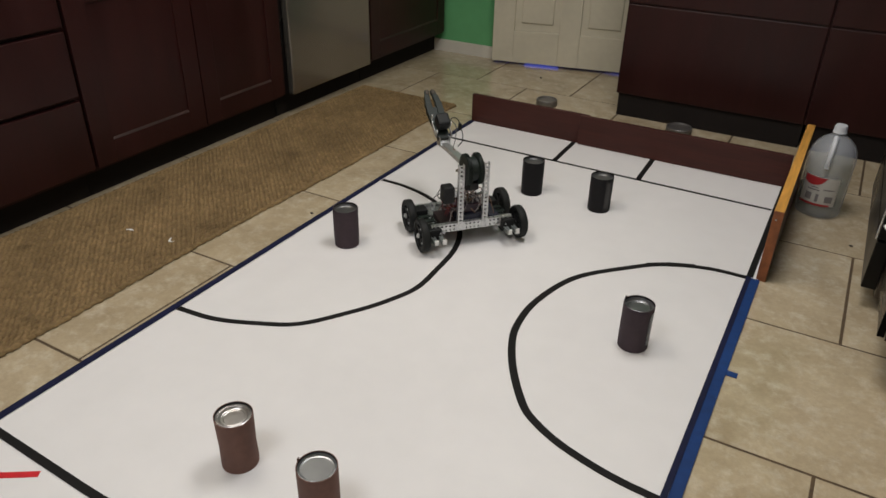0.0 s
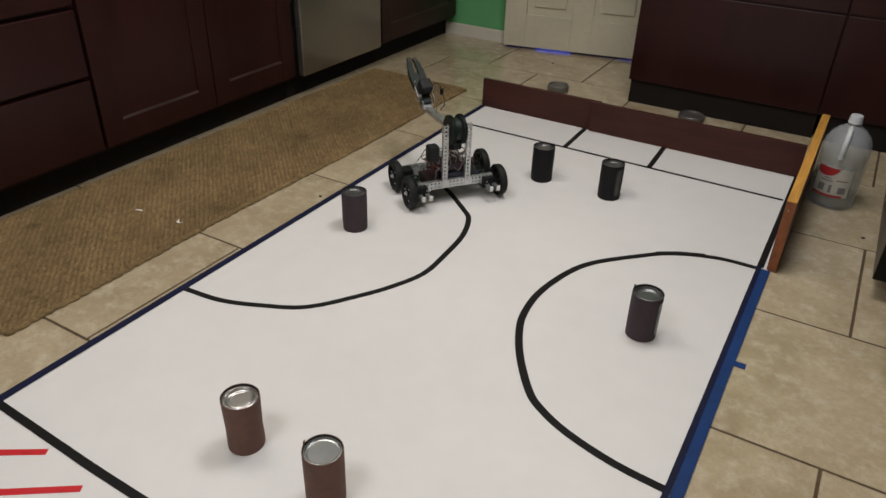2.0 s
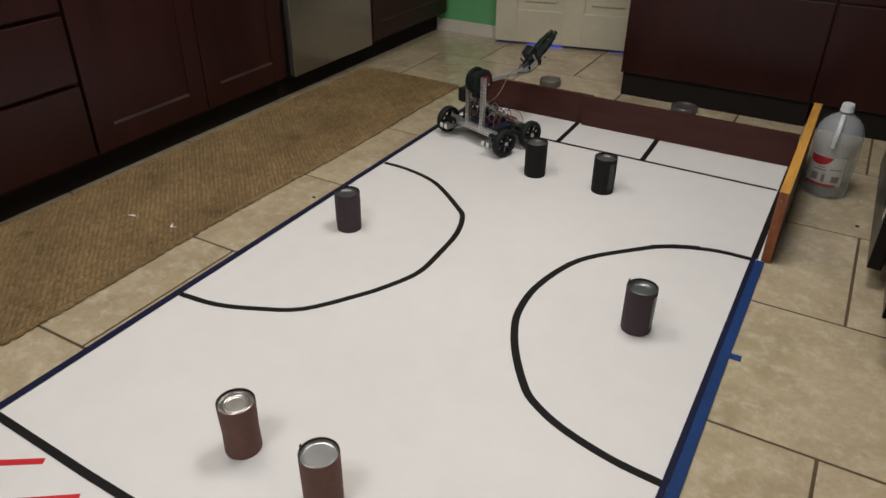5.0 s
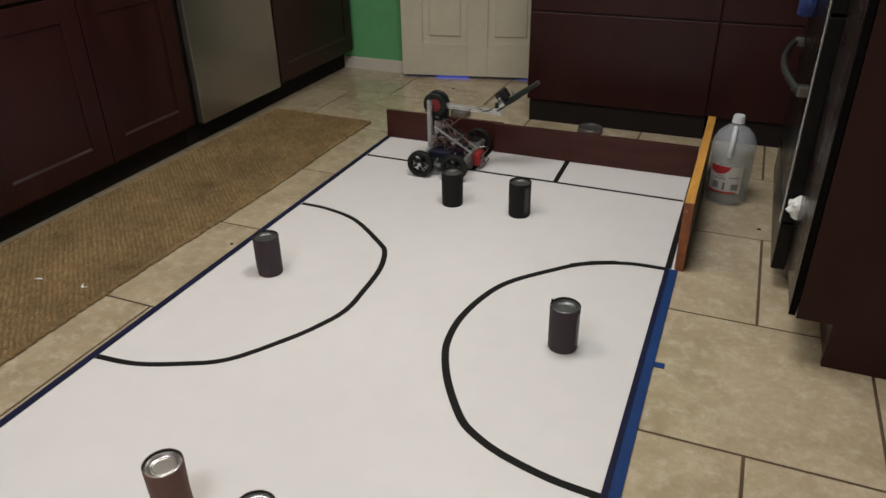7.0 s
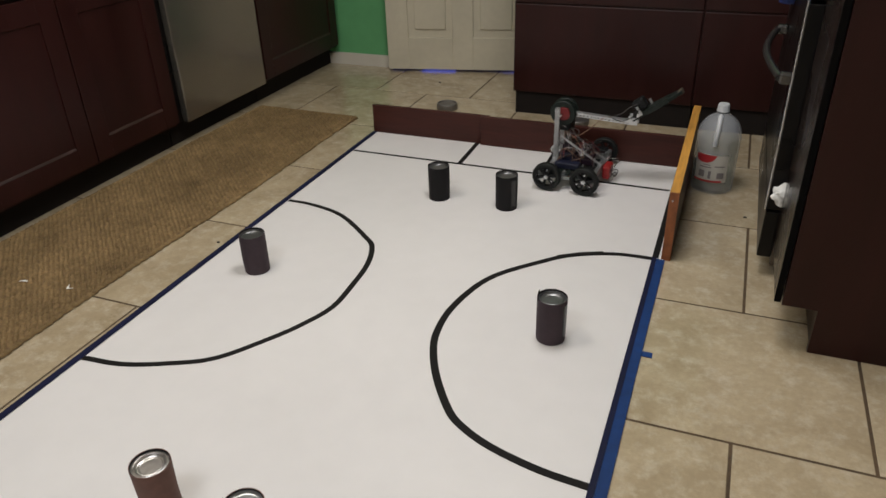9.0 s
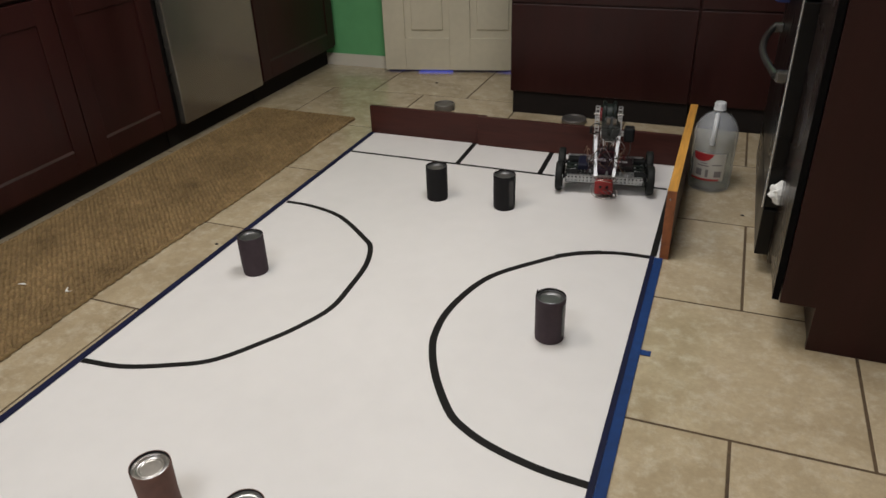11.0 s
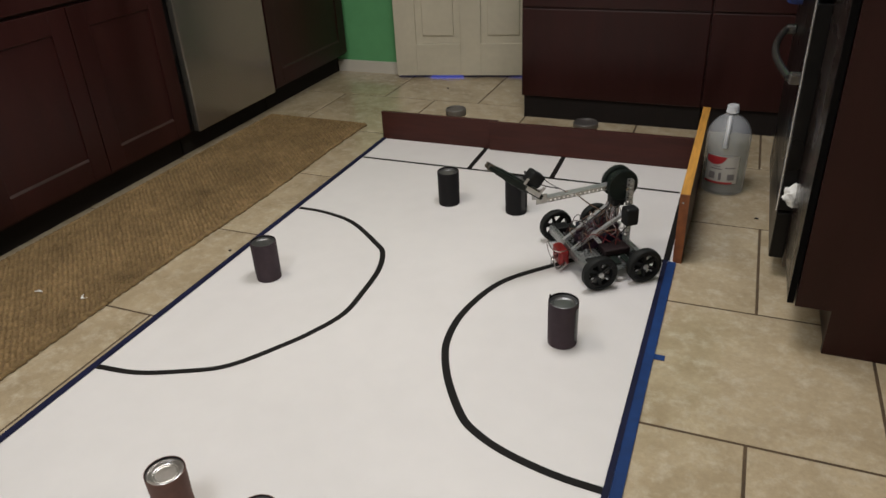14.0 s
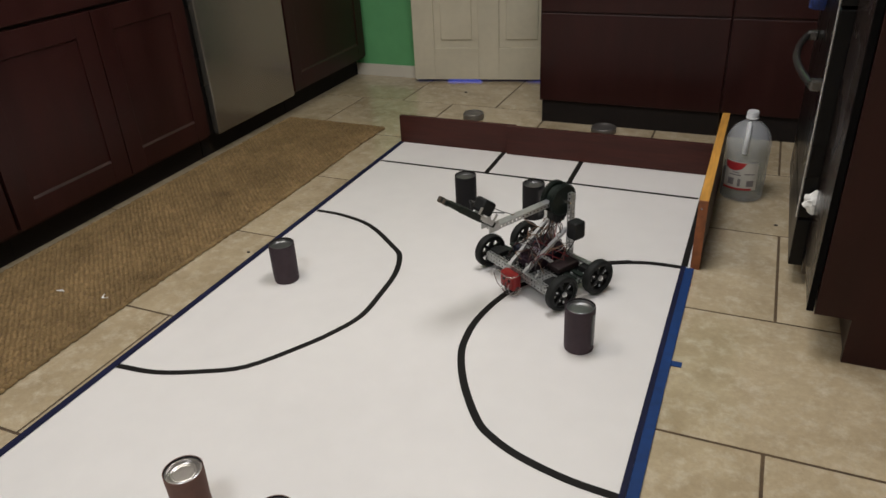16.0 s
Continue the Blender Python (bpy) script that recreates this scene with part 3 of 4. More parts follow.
def eased(points, steps=4):
    """More points along a bent strip, so that it bends softly from corner to corner."""
    p = [Vector(q) for q in points]
    p = [2 * p[0] - p[1]] + p + [2 * p[-1] - p[-2]]
    out = []
    for a, b, c, d in zip(p, p[1:], p[2:], p[3:]):
        for k in range(steps):
            u = k / steps
            out.append(0.5 * (2 * b + (c - a) * u + (2 * a - 5 * b + 4 * c - d) * u * u + (3 * b - a - 3 * c + d) * u ** 3))
    return out + [p[-2]]


def tape(name, points, width, mat, label, z=Z):
    bm = bmesh.new()
    ribbon(bm, eased(points) if len(points) > 4 else points, width, z)
    return part(name, bm, mat, mat_ob, label)


tape("tape_line", [(-0.005, 2.275), (W - 0.004, 2.266)], 0.013, BLACK_TAPE, "thin black tape line")
tape("tape_line", [(0.456, 2.272), (0.452, FAR - 0.002)], 0.019, BLACK_TAPE, "short black tape line")
tape("tape_line", [(0.785, 2.27), (0.779, FAR - 0.002)], 0.019, BLACK_TAPE, "short black tape line")
tape("tape_line", [(-0.028, 0.321), (0.3, 0.311), (W + 0.0, 0.302)], 0.018, BLACK_TAPE, "wide black tape line", Z + 0.0008)
tape("tape_arc", [(-0.006, 0.826), (0.106, 0.838), (0.215, 0.880), (0.310, 0.935), (0.393, 1.050), (0.438, 1.130), (0.474, 1.228), (0.473, 1.343), (0.462, 1.464), (0.428, 1.564), (0.381, 1.615), (0.234, 1.728), (0.10, 1.771), (-0.004, 1.777)], 0.017, BLACK_TAPE, "black tape half circle laid in straight strips")
tape("tape_arc", [(1.254, 1.766), (1.161, 1.762), (1.08, 1.738), (1.009, 1.701), (0.952, 1.650), (0.852, 1.542), (0.806, 1.448), (0.780, 1.318), (0.785, 1.21), (0.807, 1.135), (0.851, 1.047), (0.915, 0.955), (0.961, 0.915), (1.038, 0.878), (1.149, 0.85), (1.254, 0.840)], 0.019, BLACK_TAPE, "black tape half circle laid in straight strips")
tape("tape_patch", [(0.985, 1.688), (1.045, 1.727), (1.11, 1.754)], 0.017, BLACK_TAPE, "overlapping end of a black tape strip", Z + 0.0008)
tape("tape_line", [(-0.017, FAR), (-0.016, -0.70)], 0.021, NAVY_TAPE, "dark blue tape along the board's edge", Z + 0.0014)
tape("tape_line", [(W + 0.009, FAR), (W + 0.008, 1.772)], 0.018, BLACK_TAPE, "black tape along the board's edge", Z + 0.0014)
tape("tape_line", [(W + 0.006, 1.770), (W + 0.004, -0.70)], 0.013, NAVY_TAPE, "navy tape along the board's edge", Z + 0.0021)
bm = bmesh.new()
ribbon(bm, [(W + 0.0245, 1.768), (W + 0.023, 1.2), (W + 0.025, 0.6), (W + 0.0225, -0.70)], 0.024, 0.0036)
box(bm, (W + 0.030, 1.288, 0.0012), (W + 0.060, 1.308, 0.0022))
part("tape_line", bm, BLUE_TAPE, mat_ob, "bright blue tape holding the board to the floor")
tape("tape_line", [(0.198, 0.291), (0.02, 0.174)], 0.015, RED_TAPE, "red tape strip")
tape("tape_line", [(0.331, 0.269), (0.10, 0.105)], 0.015, RED_TAPE, "red tape strip")


# low wooden fences
def fence_board(lo, hi, mat, label):
    bm = bmesh.new()
    box(bm, lo, hi, 0.0015)
    return thing("fence_board", bm, mat, label, "board")


fence_board((-0.024, FAR + 0.003, -0.002), (0.50, FAR + 0.020, 0.122), FENCE_BROWN, "dark brown stained board standing on edge behind the game board")
fence_board((0.47, FAR - 0.016, 0.0045), (1.262, FAR + 0.0015, 0.124), FENCE_BROWN, "dark brown stained board standing on edge across the game board")
side = empty("fence_board", (1.275, 1.772, 0), "wooden board on edge, raw orange top, stained end", "board")
bm = bmesh.new()
box(bm, (0.0, 0.004, -0.002), (0.026, 0.80, 0.2165), 0.001)
part("plank", bm, FENCE_BROWN, side)
bm = bmesh.new()
box(bm, (0.0, 0.0042, 0.2165), (0.026, 0.80, 0.2200), 0.001)
part("top_edge", bm, RAW_WOOD, side, "raw orange pine edge")
bm = bmesh.new()
box(bm, (0.0, 0.0, -0.002), (0.026, 0.0038, 0.2195), 0.001)
part("end_face", bm, END_WOOD, side, "reddish-brown stained end")
bm = bmesh.new()
cyl(bm, 0.0028, (0.010, -0.0012, 0.195), (0.010, 0.002, 0.195), 10)
part("screw_head", bm, CHROME, side, "small screw head")


# ---- tin cans ----
def can(place, mat, label, turn, flap=False, dent=0.0, plain_lid=False):
    """A tin wrapped in paper that stands a little above its lid."""
    h, r = 0.121, 0.0372
    ob = empty("tin_can", pose(*place, 0, 0, turn), label, "tin can", "cans on the board")
    bm = bmesh.new()
    lathe(bm, [(r - 0.0012, 0.0), (r - 0.0006, 0.006), (r - 0.0002 - dent, 0.05), (r - dent * 0.6, 0.075), (r, h - 0.006), (r, h), (r - 0.0014, h), (r - 0.0016, h - 0.010)], 40)
    bmesh.ops.delete(bm, geom=[f for f in bm.faces if len(f.verts) > 4 and f.calc_center_median().z > 0.01], context="FACES_ONLY")
    part("paper_sleeve", bm, mat, ob, smooth=True)
    bm = bmesh.new()
    lathe(bm, [(r - 0.002, h - 0.011), (r - 0.002, h - 0.0045), (r - 0.0045, h - 0.0040), (r - 0.0055, h - 0.009), (r - 0.010, h - 0.0085), (r - 0.0115, h - 0.0072), (r - 0.013, h - 0.0085), (r - 0.0145, h - 0.0088), (r - 0.0165, h - 0.0080), (r - 0.0180, h - 0.0088), (r - 0.0188, h - 0.0088), (r - 0.020, h - 0.0088), (0.0005, h - 0.0088)], 40)
    if plain_lid:
        bm.clear()
        lathe(bm, [(r - 0.002, h - 0.011), (r - 0.002, h - 0.0035), (r - 0.0045, h - 0.0030), (r - 0.0062, h - 0.0075), (r - 0.009, h - 0.0080), (r - 0.0102, h - 0.0070), (0.0005, h - 0.0070)], 40)
    part("lid", bm, PALE_TIN if plain_lid else TIN if mat is BROWN_PAPER else DULL_TIN, ob, "flat pale metal lid" if plain_lid else "ringed metal lid", smooth=True)
    bm = bmesh.new()
    lathe(bm, [(r - 0.0015, h - 0.0005), (r - 0.0026, h - 0.0010), (r - 0.0022, h - 0.0048)], 40)
    bmesh.ops.delete(bm, geom=[f for f in bm.faces if len(f.verts) > 4], context="FACES_ONLY")
    part("inner_rim", bm, BLACK_PAPER, ob, "dark inside edge of the paper", smooth=True)
    bm = bmesh.new()
    for k in range(5):
        a0, a1 = radians(-14 + 5.6 * k), radians(-14 + 5.6 * (k + 1))
        q = [bm.verts.new(((r + 0.0006) * math.cos(a), (r + 0.0006) * math.sin(a), z)) for a, z in ((a0, 0.018), (a1, 0.018), (a1, h - 0.012), (a0, h - 0.012))]
        bm.faces.new(q)
    if mat is BROWN_PAPER:
        bm.free()
    else:
        part("tape_strip", bm, CLEAR_TAPE, ob, "glossy clear tape over the seam")
    if flap:
        bm = bmesh.new()
        box(bm, (-r - 0.0004, -0.004, h - 0.02), (-r + 0.001, 0.002, h + 0.006))
        part("paper_corner", bm, mat, ob)


can((1.062, 1.288, 0.0031), PLUM_PAPER, "tin can wrapped in dark plum paper with a raised paper corner", -15, True)
can((0.164, 1.334, 0.0031), PLUM_PAPER, "tin can wrapped in dark plum paper near the tape arc", 205)
can((0.495, 1.966, 0.0031), BLACK_PAPER, "tin can wrapped in black paper", 100)
can((0.740, 1.965, 0.0031), BLACK_PAPER, "tin can wrapped in black paper with a shiny tape seam", -35)
can((0.505, 0.514, 0.0031), BROWN_PAPER, "tin can wrapped in brown paper, slightly dented", 120, dent=0.0016)
can((0.722, 0.492, 0.0031), BROWN_PAPER, "tin can wrapped in brown paper with a frayed top edge", 8, True, plain_lid=True)


# ---- things on the floor ----
def tape_roll(x, y, mat, label, r=0.048, h=0.036):
    bm = bmesh.new()
    lathe(bm, [(r - 0.002, 0), (r, 0.003), (r, h - 0.003), (r - 0.003, h), (r - 0.006, h - 0.001), (r - 0.008, h - 0.006), (0.0005, h - 0.006)], 36)
    ob = thing("low_tin", bm, mat, label, "tin", smooth=True)
    ob.matrix_basis = Matrix.Translation((x, y, 0.0))


tape_roll(0.170, 2.885, material("dull_tin", (0.16, 0.15, 0.138), 0.45, metal=0.4, stain=0.15, stain_scale=30), "low dull grey tin on the tiles behind the fence", 0.048, 0.030)
tape_roll(0.787, 2.862, material("dark_tin", (0.13, 0.12, 0.115), 0.4, metal=0.5, stain=0.15, stain_scale=30), "shallow dark grey tin on the tiles behind the fence", 0.054, 0.024)


def jug():
    ob = empty("water_jug", pose(1.378, 2.352, 0.0, 0, 0, 4), "milky plastic gallon jug of water with a red and white label", "jug")
    prof = [(0.058, 0.0), (0.068, 0.004), (0.072, 0.015), (0.073, 0.10), (0.0735, 0.165), (0.0725, 0.195), (0.068, 0.220), (0.058, 0.241), (0.042, 0.258), (0.026, 0.268), (0.0195, 0.272), (0.0185, 0.275), (0.019, 0.276), (0.019, 0.298), (0.017, 0.300)]
    bm = bmesh.new()
    lathe(bm, prof, 40)
    for v in bm.verts:
        if 0.01 < v.co.z < 0.18:
            a = math.atan2(v.co.y, v.co.x)
            k = 1 - 0.05 * math.cos(4 * a) ** 2
            v.co.x, v.co.y = v.co.x * k, v.co.y * k
    part("body", bm, JUG_PLASTIC, ob, smooth=True)
    bm = bmesh.new()
    lathe(bm, [(r - 0.006, z + 0.003) for r, z in prof[:5]] + [(0.066, 0.190), (0.0005, 0.191)], 40)
    for v in bm.verts:
        a = math.atan2(v.co.y, v.co.x)
        k = 1 - 0.05 * math.cos(4 * a) ** 2
        v.co.x, v.co.y = v.co.x * k, v.co.y * k
    part("water", bm, WATER, ob, "cloudy water filling most of the jug", smooth=True)
    bm = bmesh.new()
    lathe(bm, [(0.0193, 0.279), (0.0208, 0.280), (0.0208, 0.283), (0.0195, 0.284), (0.0190, 0.299), (0.0170, 0.3045), (0.0005, 0.3045)], 28)
    part("cap", bm, JUG_THICK, ob, "pale translucent screw cap", smooth=True)
    tube("handle", [(-0.006, -0.024, 0.268), (-0.008, -0.048, 0.262), (-0.010, -0.068, 0.240), (-0.012, -0.076, 0.210), (-0.012, -0.073, 0.180)], 0.008, JUG_THICK, ob, 4)

    def patch(a0, a1, lo, hi, r, mat, name, label, top=None):
        bm = bmesh.new()
        n = 12
        for k in range(n):
            p, q = radians(a0 + (a1 - a0) * k / n), radians(a0 + (a1 - a0) * (k + 1) / n)
            hp = hi if top is None else lo + (hi - lo) * top(k / n)
            hq = hi if top is None else lo + (hi - lo) * top((k + 1) / n)
            low_p, low_q = (lo, lo) if top is None else (hi - (hi - lo) * top(k / n), hi - (hi - lo) * top((k + 1) / n))
            if top is not None:
                hp = hq = hi
            if hp - low_p < 1e-5 and hq - low_q < 1e-5:
                continue
            bm.faces.new([bm.verts.new((r * math.cos(a), r * math.sin(a), z)) for a, z in ((p, low_p), (q, low_q), (q, hq), (p, hp))])
        return part(name, bm, mat, ob, label)

    patch(-146, -58, 0.048, 0.146, 0.0745, LABEL_WHITE, "label", "white paper label")
    patch(-144, -84, 0.116, 0.145, 0.0750, LABEL_RED, "label_band", "red curved band", lambda u: math.sqrt(max(0.0, 1 - (2 * u - 0.75) ** 2)) if u < 0.87 else 0)
    patch(-146, -70, 0.048, 0.055, 0.0750, LABEL_RED, "label_band", "red lower band")
    for k, (a0, a1, lo, hi) in enumerate(((-132, -116, 0.064, 0.088), (-106, -99, 0.061, 0.088), (-84, -66, 0.062, 0.084), (-130, -100, 0.099, 0.103), (-92, -66, 0.104, 0.108), (-122, -104, 0.108, 0.111))):
        patch(a0, a1, lo, hi, 0.0749, LABEL_GREY, "print_bar", "grey print")


jug()


def runner():
    """Jute runner: a backing sheet under rows of slanting stitches, with a frayed outline."""
    length, width = 2.17, 0.525
    rug = empty("jute_runner", pose(-0.737, 0.480, 0.0, 0, 0, -1.0), "long woven tan jute runner rug along the cabinets", "rug")

    def bend(x, y):
        edge = min(max((x - width * 0.8) / (width * 0.2), 0), 1)
        return x + (0.005 * math.sin(y * 5.1 + 1) + 0.0015 * math.sin(y * 47) + 0.002 * math.sin(y * 190)) * edge, y + (0.007 * math.sin(x * 19 + 1)) * max(0, 1 - y / 0.15)

    bm = bmesh.new()
    n = 330
    rows = []
    for k in range(n + 1):
        y = length * k / n
        rows.append([bm.verts.new((*bend(x, y), z)) for x, z in ((0, 0), (0, 0.004), (width, 0.004), (width, 0))])
    for p, q in zip(rows, rows[1:]):
        for i in range(4):
            bm.faces.new((p[i], p[(i + 1) % 4], q[(i + 1) % 4], q[i]))
    bm.faces.new(rows[0])
    bm.faces.new(rows[-1][::-1])
    part("backing", bm, JUTE_BACK, rug)
    rnd = random.Random(3)
    ring, verts, faces = 6, [], []

    def stitch(x0, y0, slant, half, fat_half, tall):
        base = len(verts)
        for u, fat in ((-1, 0.25), (-0.62, 0.85), (0, 1.0), (0.62, 0.85), (1, 0.25)):
            for k in range(ring):
                a = math.pi * k / (ring - 1)
                px, py = u * half, math.cos(a) * fat_half * fat
                wx, wy = bend(x0 + px * math.cos(slant) - py * math.sin(slant), y0 + px * math.sin(slant) + py * math.cos(slant))
                verts.append((wx, wy, 0.0035 + math.sin(a) * tall * fat))
        for s in range(4):
            for k in range(ring - 1):
                i = base + s * ring + k
                faces.append((i, i + 1, i + ring + 1, i + ring))

    # slanting cords of twisted stitches, then a corded border
    along, across, step, spacing = radians(138), radians(48), 0.0200, 0.0142
    for p in range(-44, 200):
        for q in range(-96, 140):
            d, s = p * spacing, (q + 0.5 * (p % 2)) * step
            x0 = d * math.cos(across) + s * math.cos(along) + rnd.uniform(-0.0020, 0.0020)
            y0 = d * math.sin(across) + s * math.sin(along) + rnd.uniform(-0.0020, 0.0020)
            if 0.004 < x0 < width - 0.010 and 0.006 < y0 < length - 0.006:
                stitch(x0, y0, along + radians(-16 + rnd.uniform(-6, 6)), 0.0128, 0.0068, 0.0066 + rnd.uniform(-0.0022, 0.0022))
    for k in range(int(length / 0.0185)):
        for x0 in (0.003, width - 0.003):
            stitch(x0, (k + 0.5) * 0.0185, radians(62 + rnd.uniform(-8, 8)), 0.0125, 0.0075, 0.0085 + rnd.uniform(-0.001, 0.001))
    for k in range(int(width / 0.0185)):
        for y0 in (0.003, length - 0.003):
            stitch((k + 0.5) * 0.0185, y0, radians(25 + rnd.uniform(-8, 8)), 0.0125, 0.0075, 0.0085)
    data = bpy.data.meshes.new("weave")
    data.from_pydata(verts, [], faces)
    data.materials.append(JUTE)
    data.polygons.foreach_set("use_smooth", [True] * len(faces))
    weave = new("weave", data)
    weave.parent = rug
    tagged(weave, "coarse slanting jute stitches", kind="stuff")


runner()
for x, y, turn, bow in ((-0.441, 1.039, 12, 0.006), (-0.284, 1.064, -24, -0.010)):
    bm = bmesh.new()
    rim = []
    for k in range(9):
        u = k / 4 - 1
        half = 0.0032 * (1 - 0.55 * u * u) + 0.0006 * math.sin(5 * k)
        rim.append([bm.verts.new((0.013 * u, bow * (1 - u * u) + side_y * half, 0.002 * u * u + up)) for side_y, up in ((-1, 0), (1, 0), (1, 0.001), (-1, 0.001))])
    for p, q in zip(rim, rim[1:]):
        for i in range(4):
            bm.faces.new((p[i], p[(i + 1) % 4], q[(i + 1) % 4], q[i]))
    bm.faces.new(rim[0])
    bm.faces.new(rim[-1][::-1])
    ob = thing("paper_scrap", bm, PAPER_WHITE, "tiny curled white scrap lying on the jute runner", "scrap")
    ob.matrix_basis = pose(x, y, 0.0108, 0, 0, turn)
for x, y in ((-0.055, 1.438), (-0.02, 3.27), (1.498, 2.135)):
    bm = bmesh.new()
    bmesh.ops.create_icosphere(bm, subdivisions=1, radius=1, matrix=Matrix.Diagonal((0.007, 0.005, 0.003, 1)))
    ob = thing("crumb", bm, MAROON, "small dark crumb on the floor tiles", "crumb")
    ob.matrix_basis = Matrix.Translation((x, y, 0.002))


# ---- the robot ----
RADIUS, TRACK, BASE = 0.0508, 0.155, 0.067


def perforated(bm, length, width, m, thick=0.0016, cell=0.0127, hole=0.46):
    """A plate of square-holed metal strip along local x, width along y."""
    n, k = max(1, round(length / cell)), max(1, round(width / cell))
    du, dv = length / n, width / k
    for i in range(n):
        for j in range(k):
            cu, cv = -length / 2 + (i + 0.5) * du, -width / 2 + (j + 0.5) * dv
            rings = []
            for z in (thick / 2, -thick / 2):
                for s in (0.5, hole / 2):
                    rings.append([bm.verts.new(m @ Vector((cu + a * du * s * 2 / 2, cv + b * dv * s * 2 / 2, z))) for a, b in ((-1, -1), (1, -1), (1, 1), (-1, 1))])
            to, ti, bo, bi = rings
            for q in range(4):
                w = (q + 1) % 4
                bm.faces.new((to[q], to[w], ti[w], ti[q]))
                bm.faces.new((bo[w], bo[q], bi[q], bi[w]))
                bm.faces.new((ti[q], ti[w], bi[w], bi[q]))
                bm.faces.new((to[w], to[q], bo[q], bo[w]))


def aim(lo, hi, up=(0, 0, 1)):
    """A pose at the middle of two points, x along them and z towards up."""
    lo, hi = Vector(lo), Vector(hi)
    x = (hi - lo).normalized()
    y = Vector(up).cross(x).normalized()
    z = x.cross(y)
    m = Matrix((x, y, z)).transposed().to_4x4()
    m.translation = (lo + hi) / 2
    return m, (hi - lo).length


def channel(name, lo, hi, up, mat, parent, web=0.025, flange=0.0127, label=""):
    """A perforated C-channel; its web faces up."""
    m, length = aim(lo, hi, up)
    bm = bmesh.new()
    perforated(bm, length, web, m)
    for s in (-1, 1):
        perforated(bm, length, flange, m @ pose(0, s * (web / 2 - 0.0008), -flange / 2, 90, 0, 0))
    return part(name, bm, mat, parent, label)


def wheel(robot, x, y):
    tyre_bm = bmesh.new()
    w = 0.012
    turn = pose(0, 0, 0, 0, 90, 0)
    lathe(tyre_bm, [(0.040, -w), (0.047, -w), (0.0495, -w + 0.002), (RADIUS, -w + 0.005), (RADIUS, w - 0.005), (0.0495, w - 0.002), (0.047, w), (0.040, w), (0.0385, 0.006), (0.0385, -0.006), (0.040, -w)], 48, turn)
    bmesh.ops.delete(tyre_bm, geom=[f for f in tyre_bm.faces if len(f.verts) > 4], context="FACES_ONLY")
    ob = part("wheel", tyre_bm, RUBBER, robot, "black rubber wheel with a spoked hub", smooth=True)
    bm = bmesh.new()
    lathe(bm, [(0.0345, -0.009), (0.0395, -0.009), (0.0395, 0.009), (0.0345, 0.009), (0.0345, -0.009)], 40, turn)
    bmesh.ops.delete(bm, geom=[f for f in bm.faces if len(f.verts) > 4], context="FACES_ONLY")
    for k in range(6):
        box(bm, (-0.006, -0.0042, 0.009), (0.006, 0.0042, 0.0355), 0, pose(0, 0, 0, 60 * k, 0, 0))
    cyl(bm, 0.011, (-0.010, 0, 0), (0.010, 0, 0), 20)
    part("rim", bm, DARK_PLASTIC, ob)
    bm = bmesh.new()
    s = 1 if x > 0 else -1
    cyl(bm, 0.0045, (-s * 0.03, 0, 0), (s * 0.017, 0, 0), 10)
    cyl(bm, 0.0075, (s * 0.010, 0, 0), (s * 0.0135, 0, 0), 12)
    # bright slivers added as glints of light between the spokes
    for k in (0, 2, 4):
        box(bm, (s * 0.0062, -0.0018, 0.022), (s * 0.0080, 0.0018, 0.029), 0, pose(0, 0, 0, 60 * k + 12, 0, 0))
    part("hub", bm, ALUMINIUM, ob, "bright metal hub and axle with added glints")
    ob.matrix_basis = pose(x, y, RADIUS)
    return ob


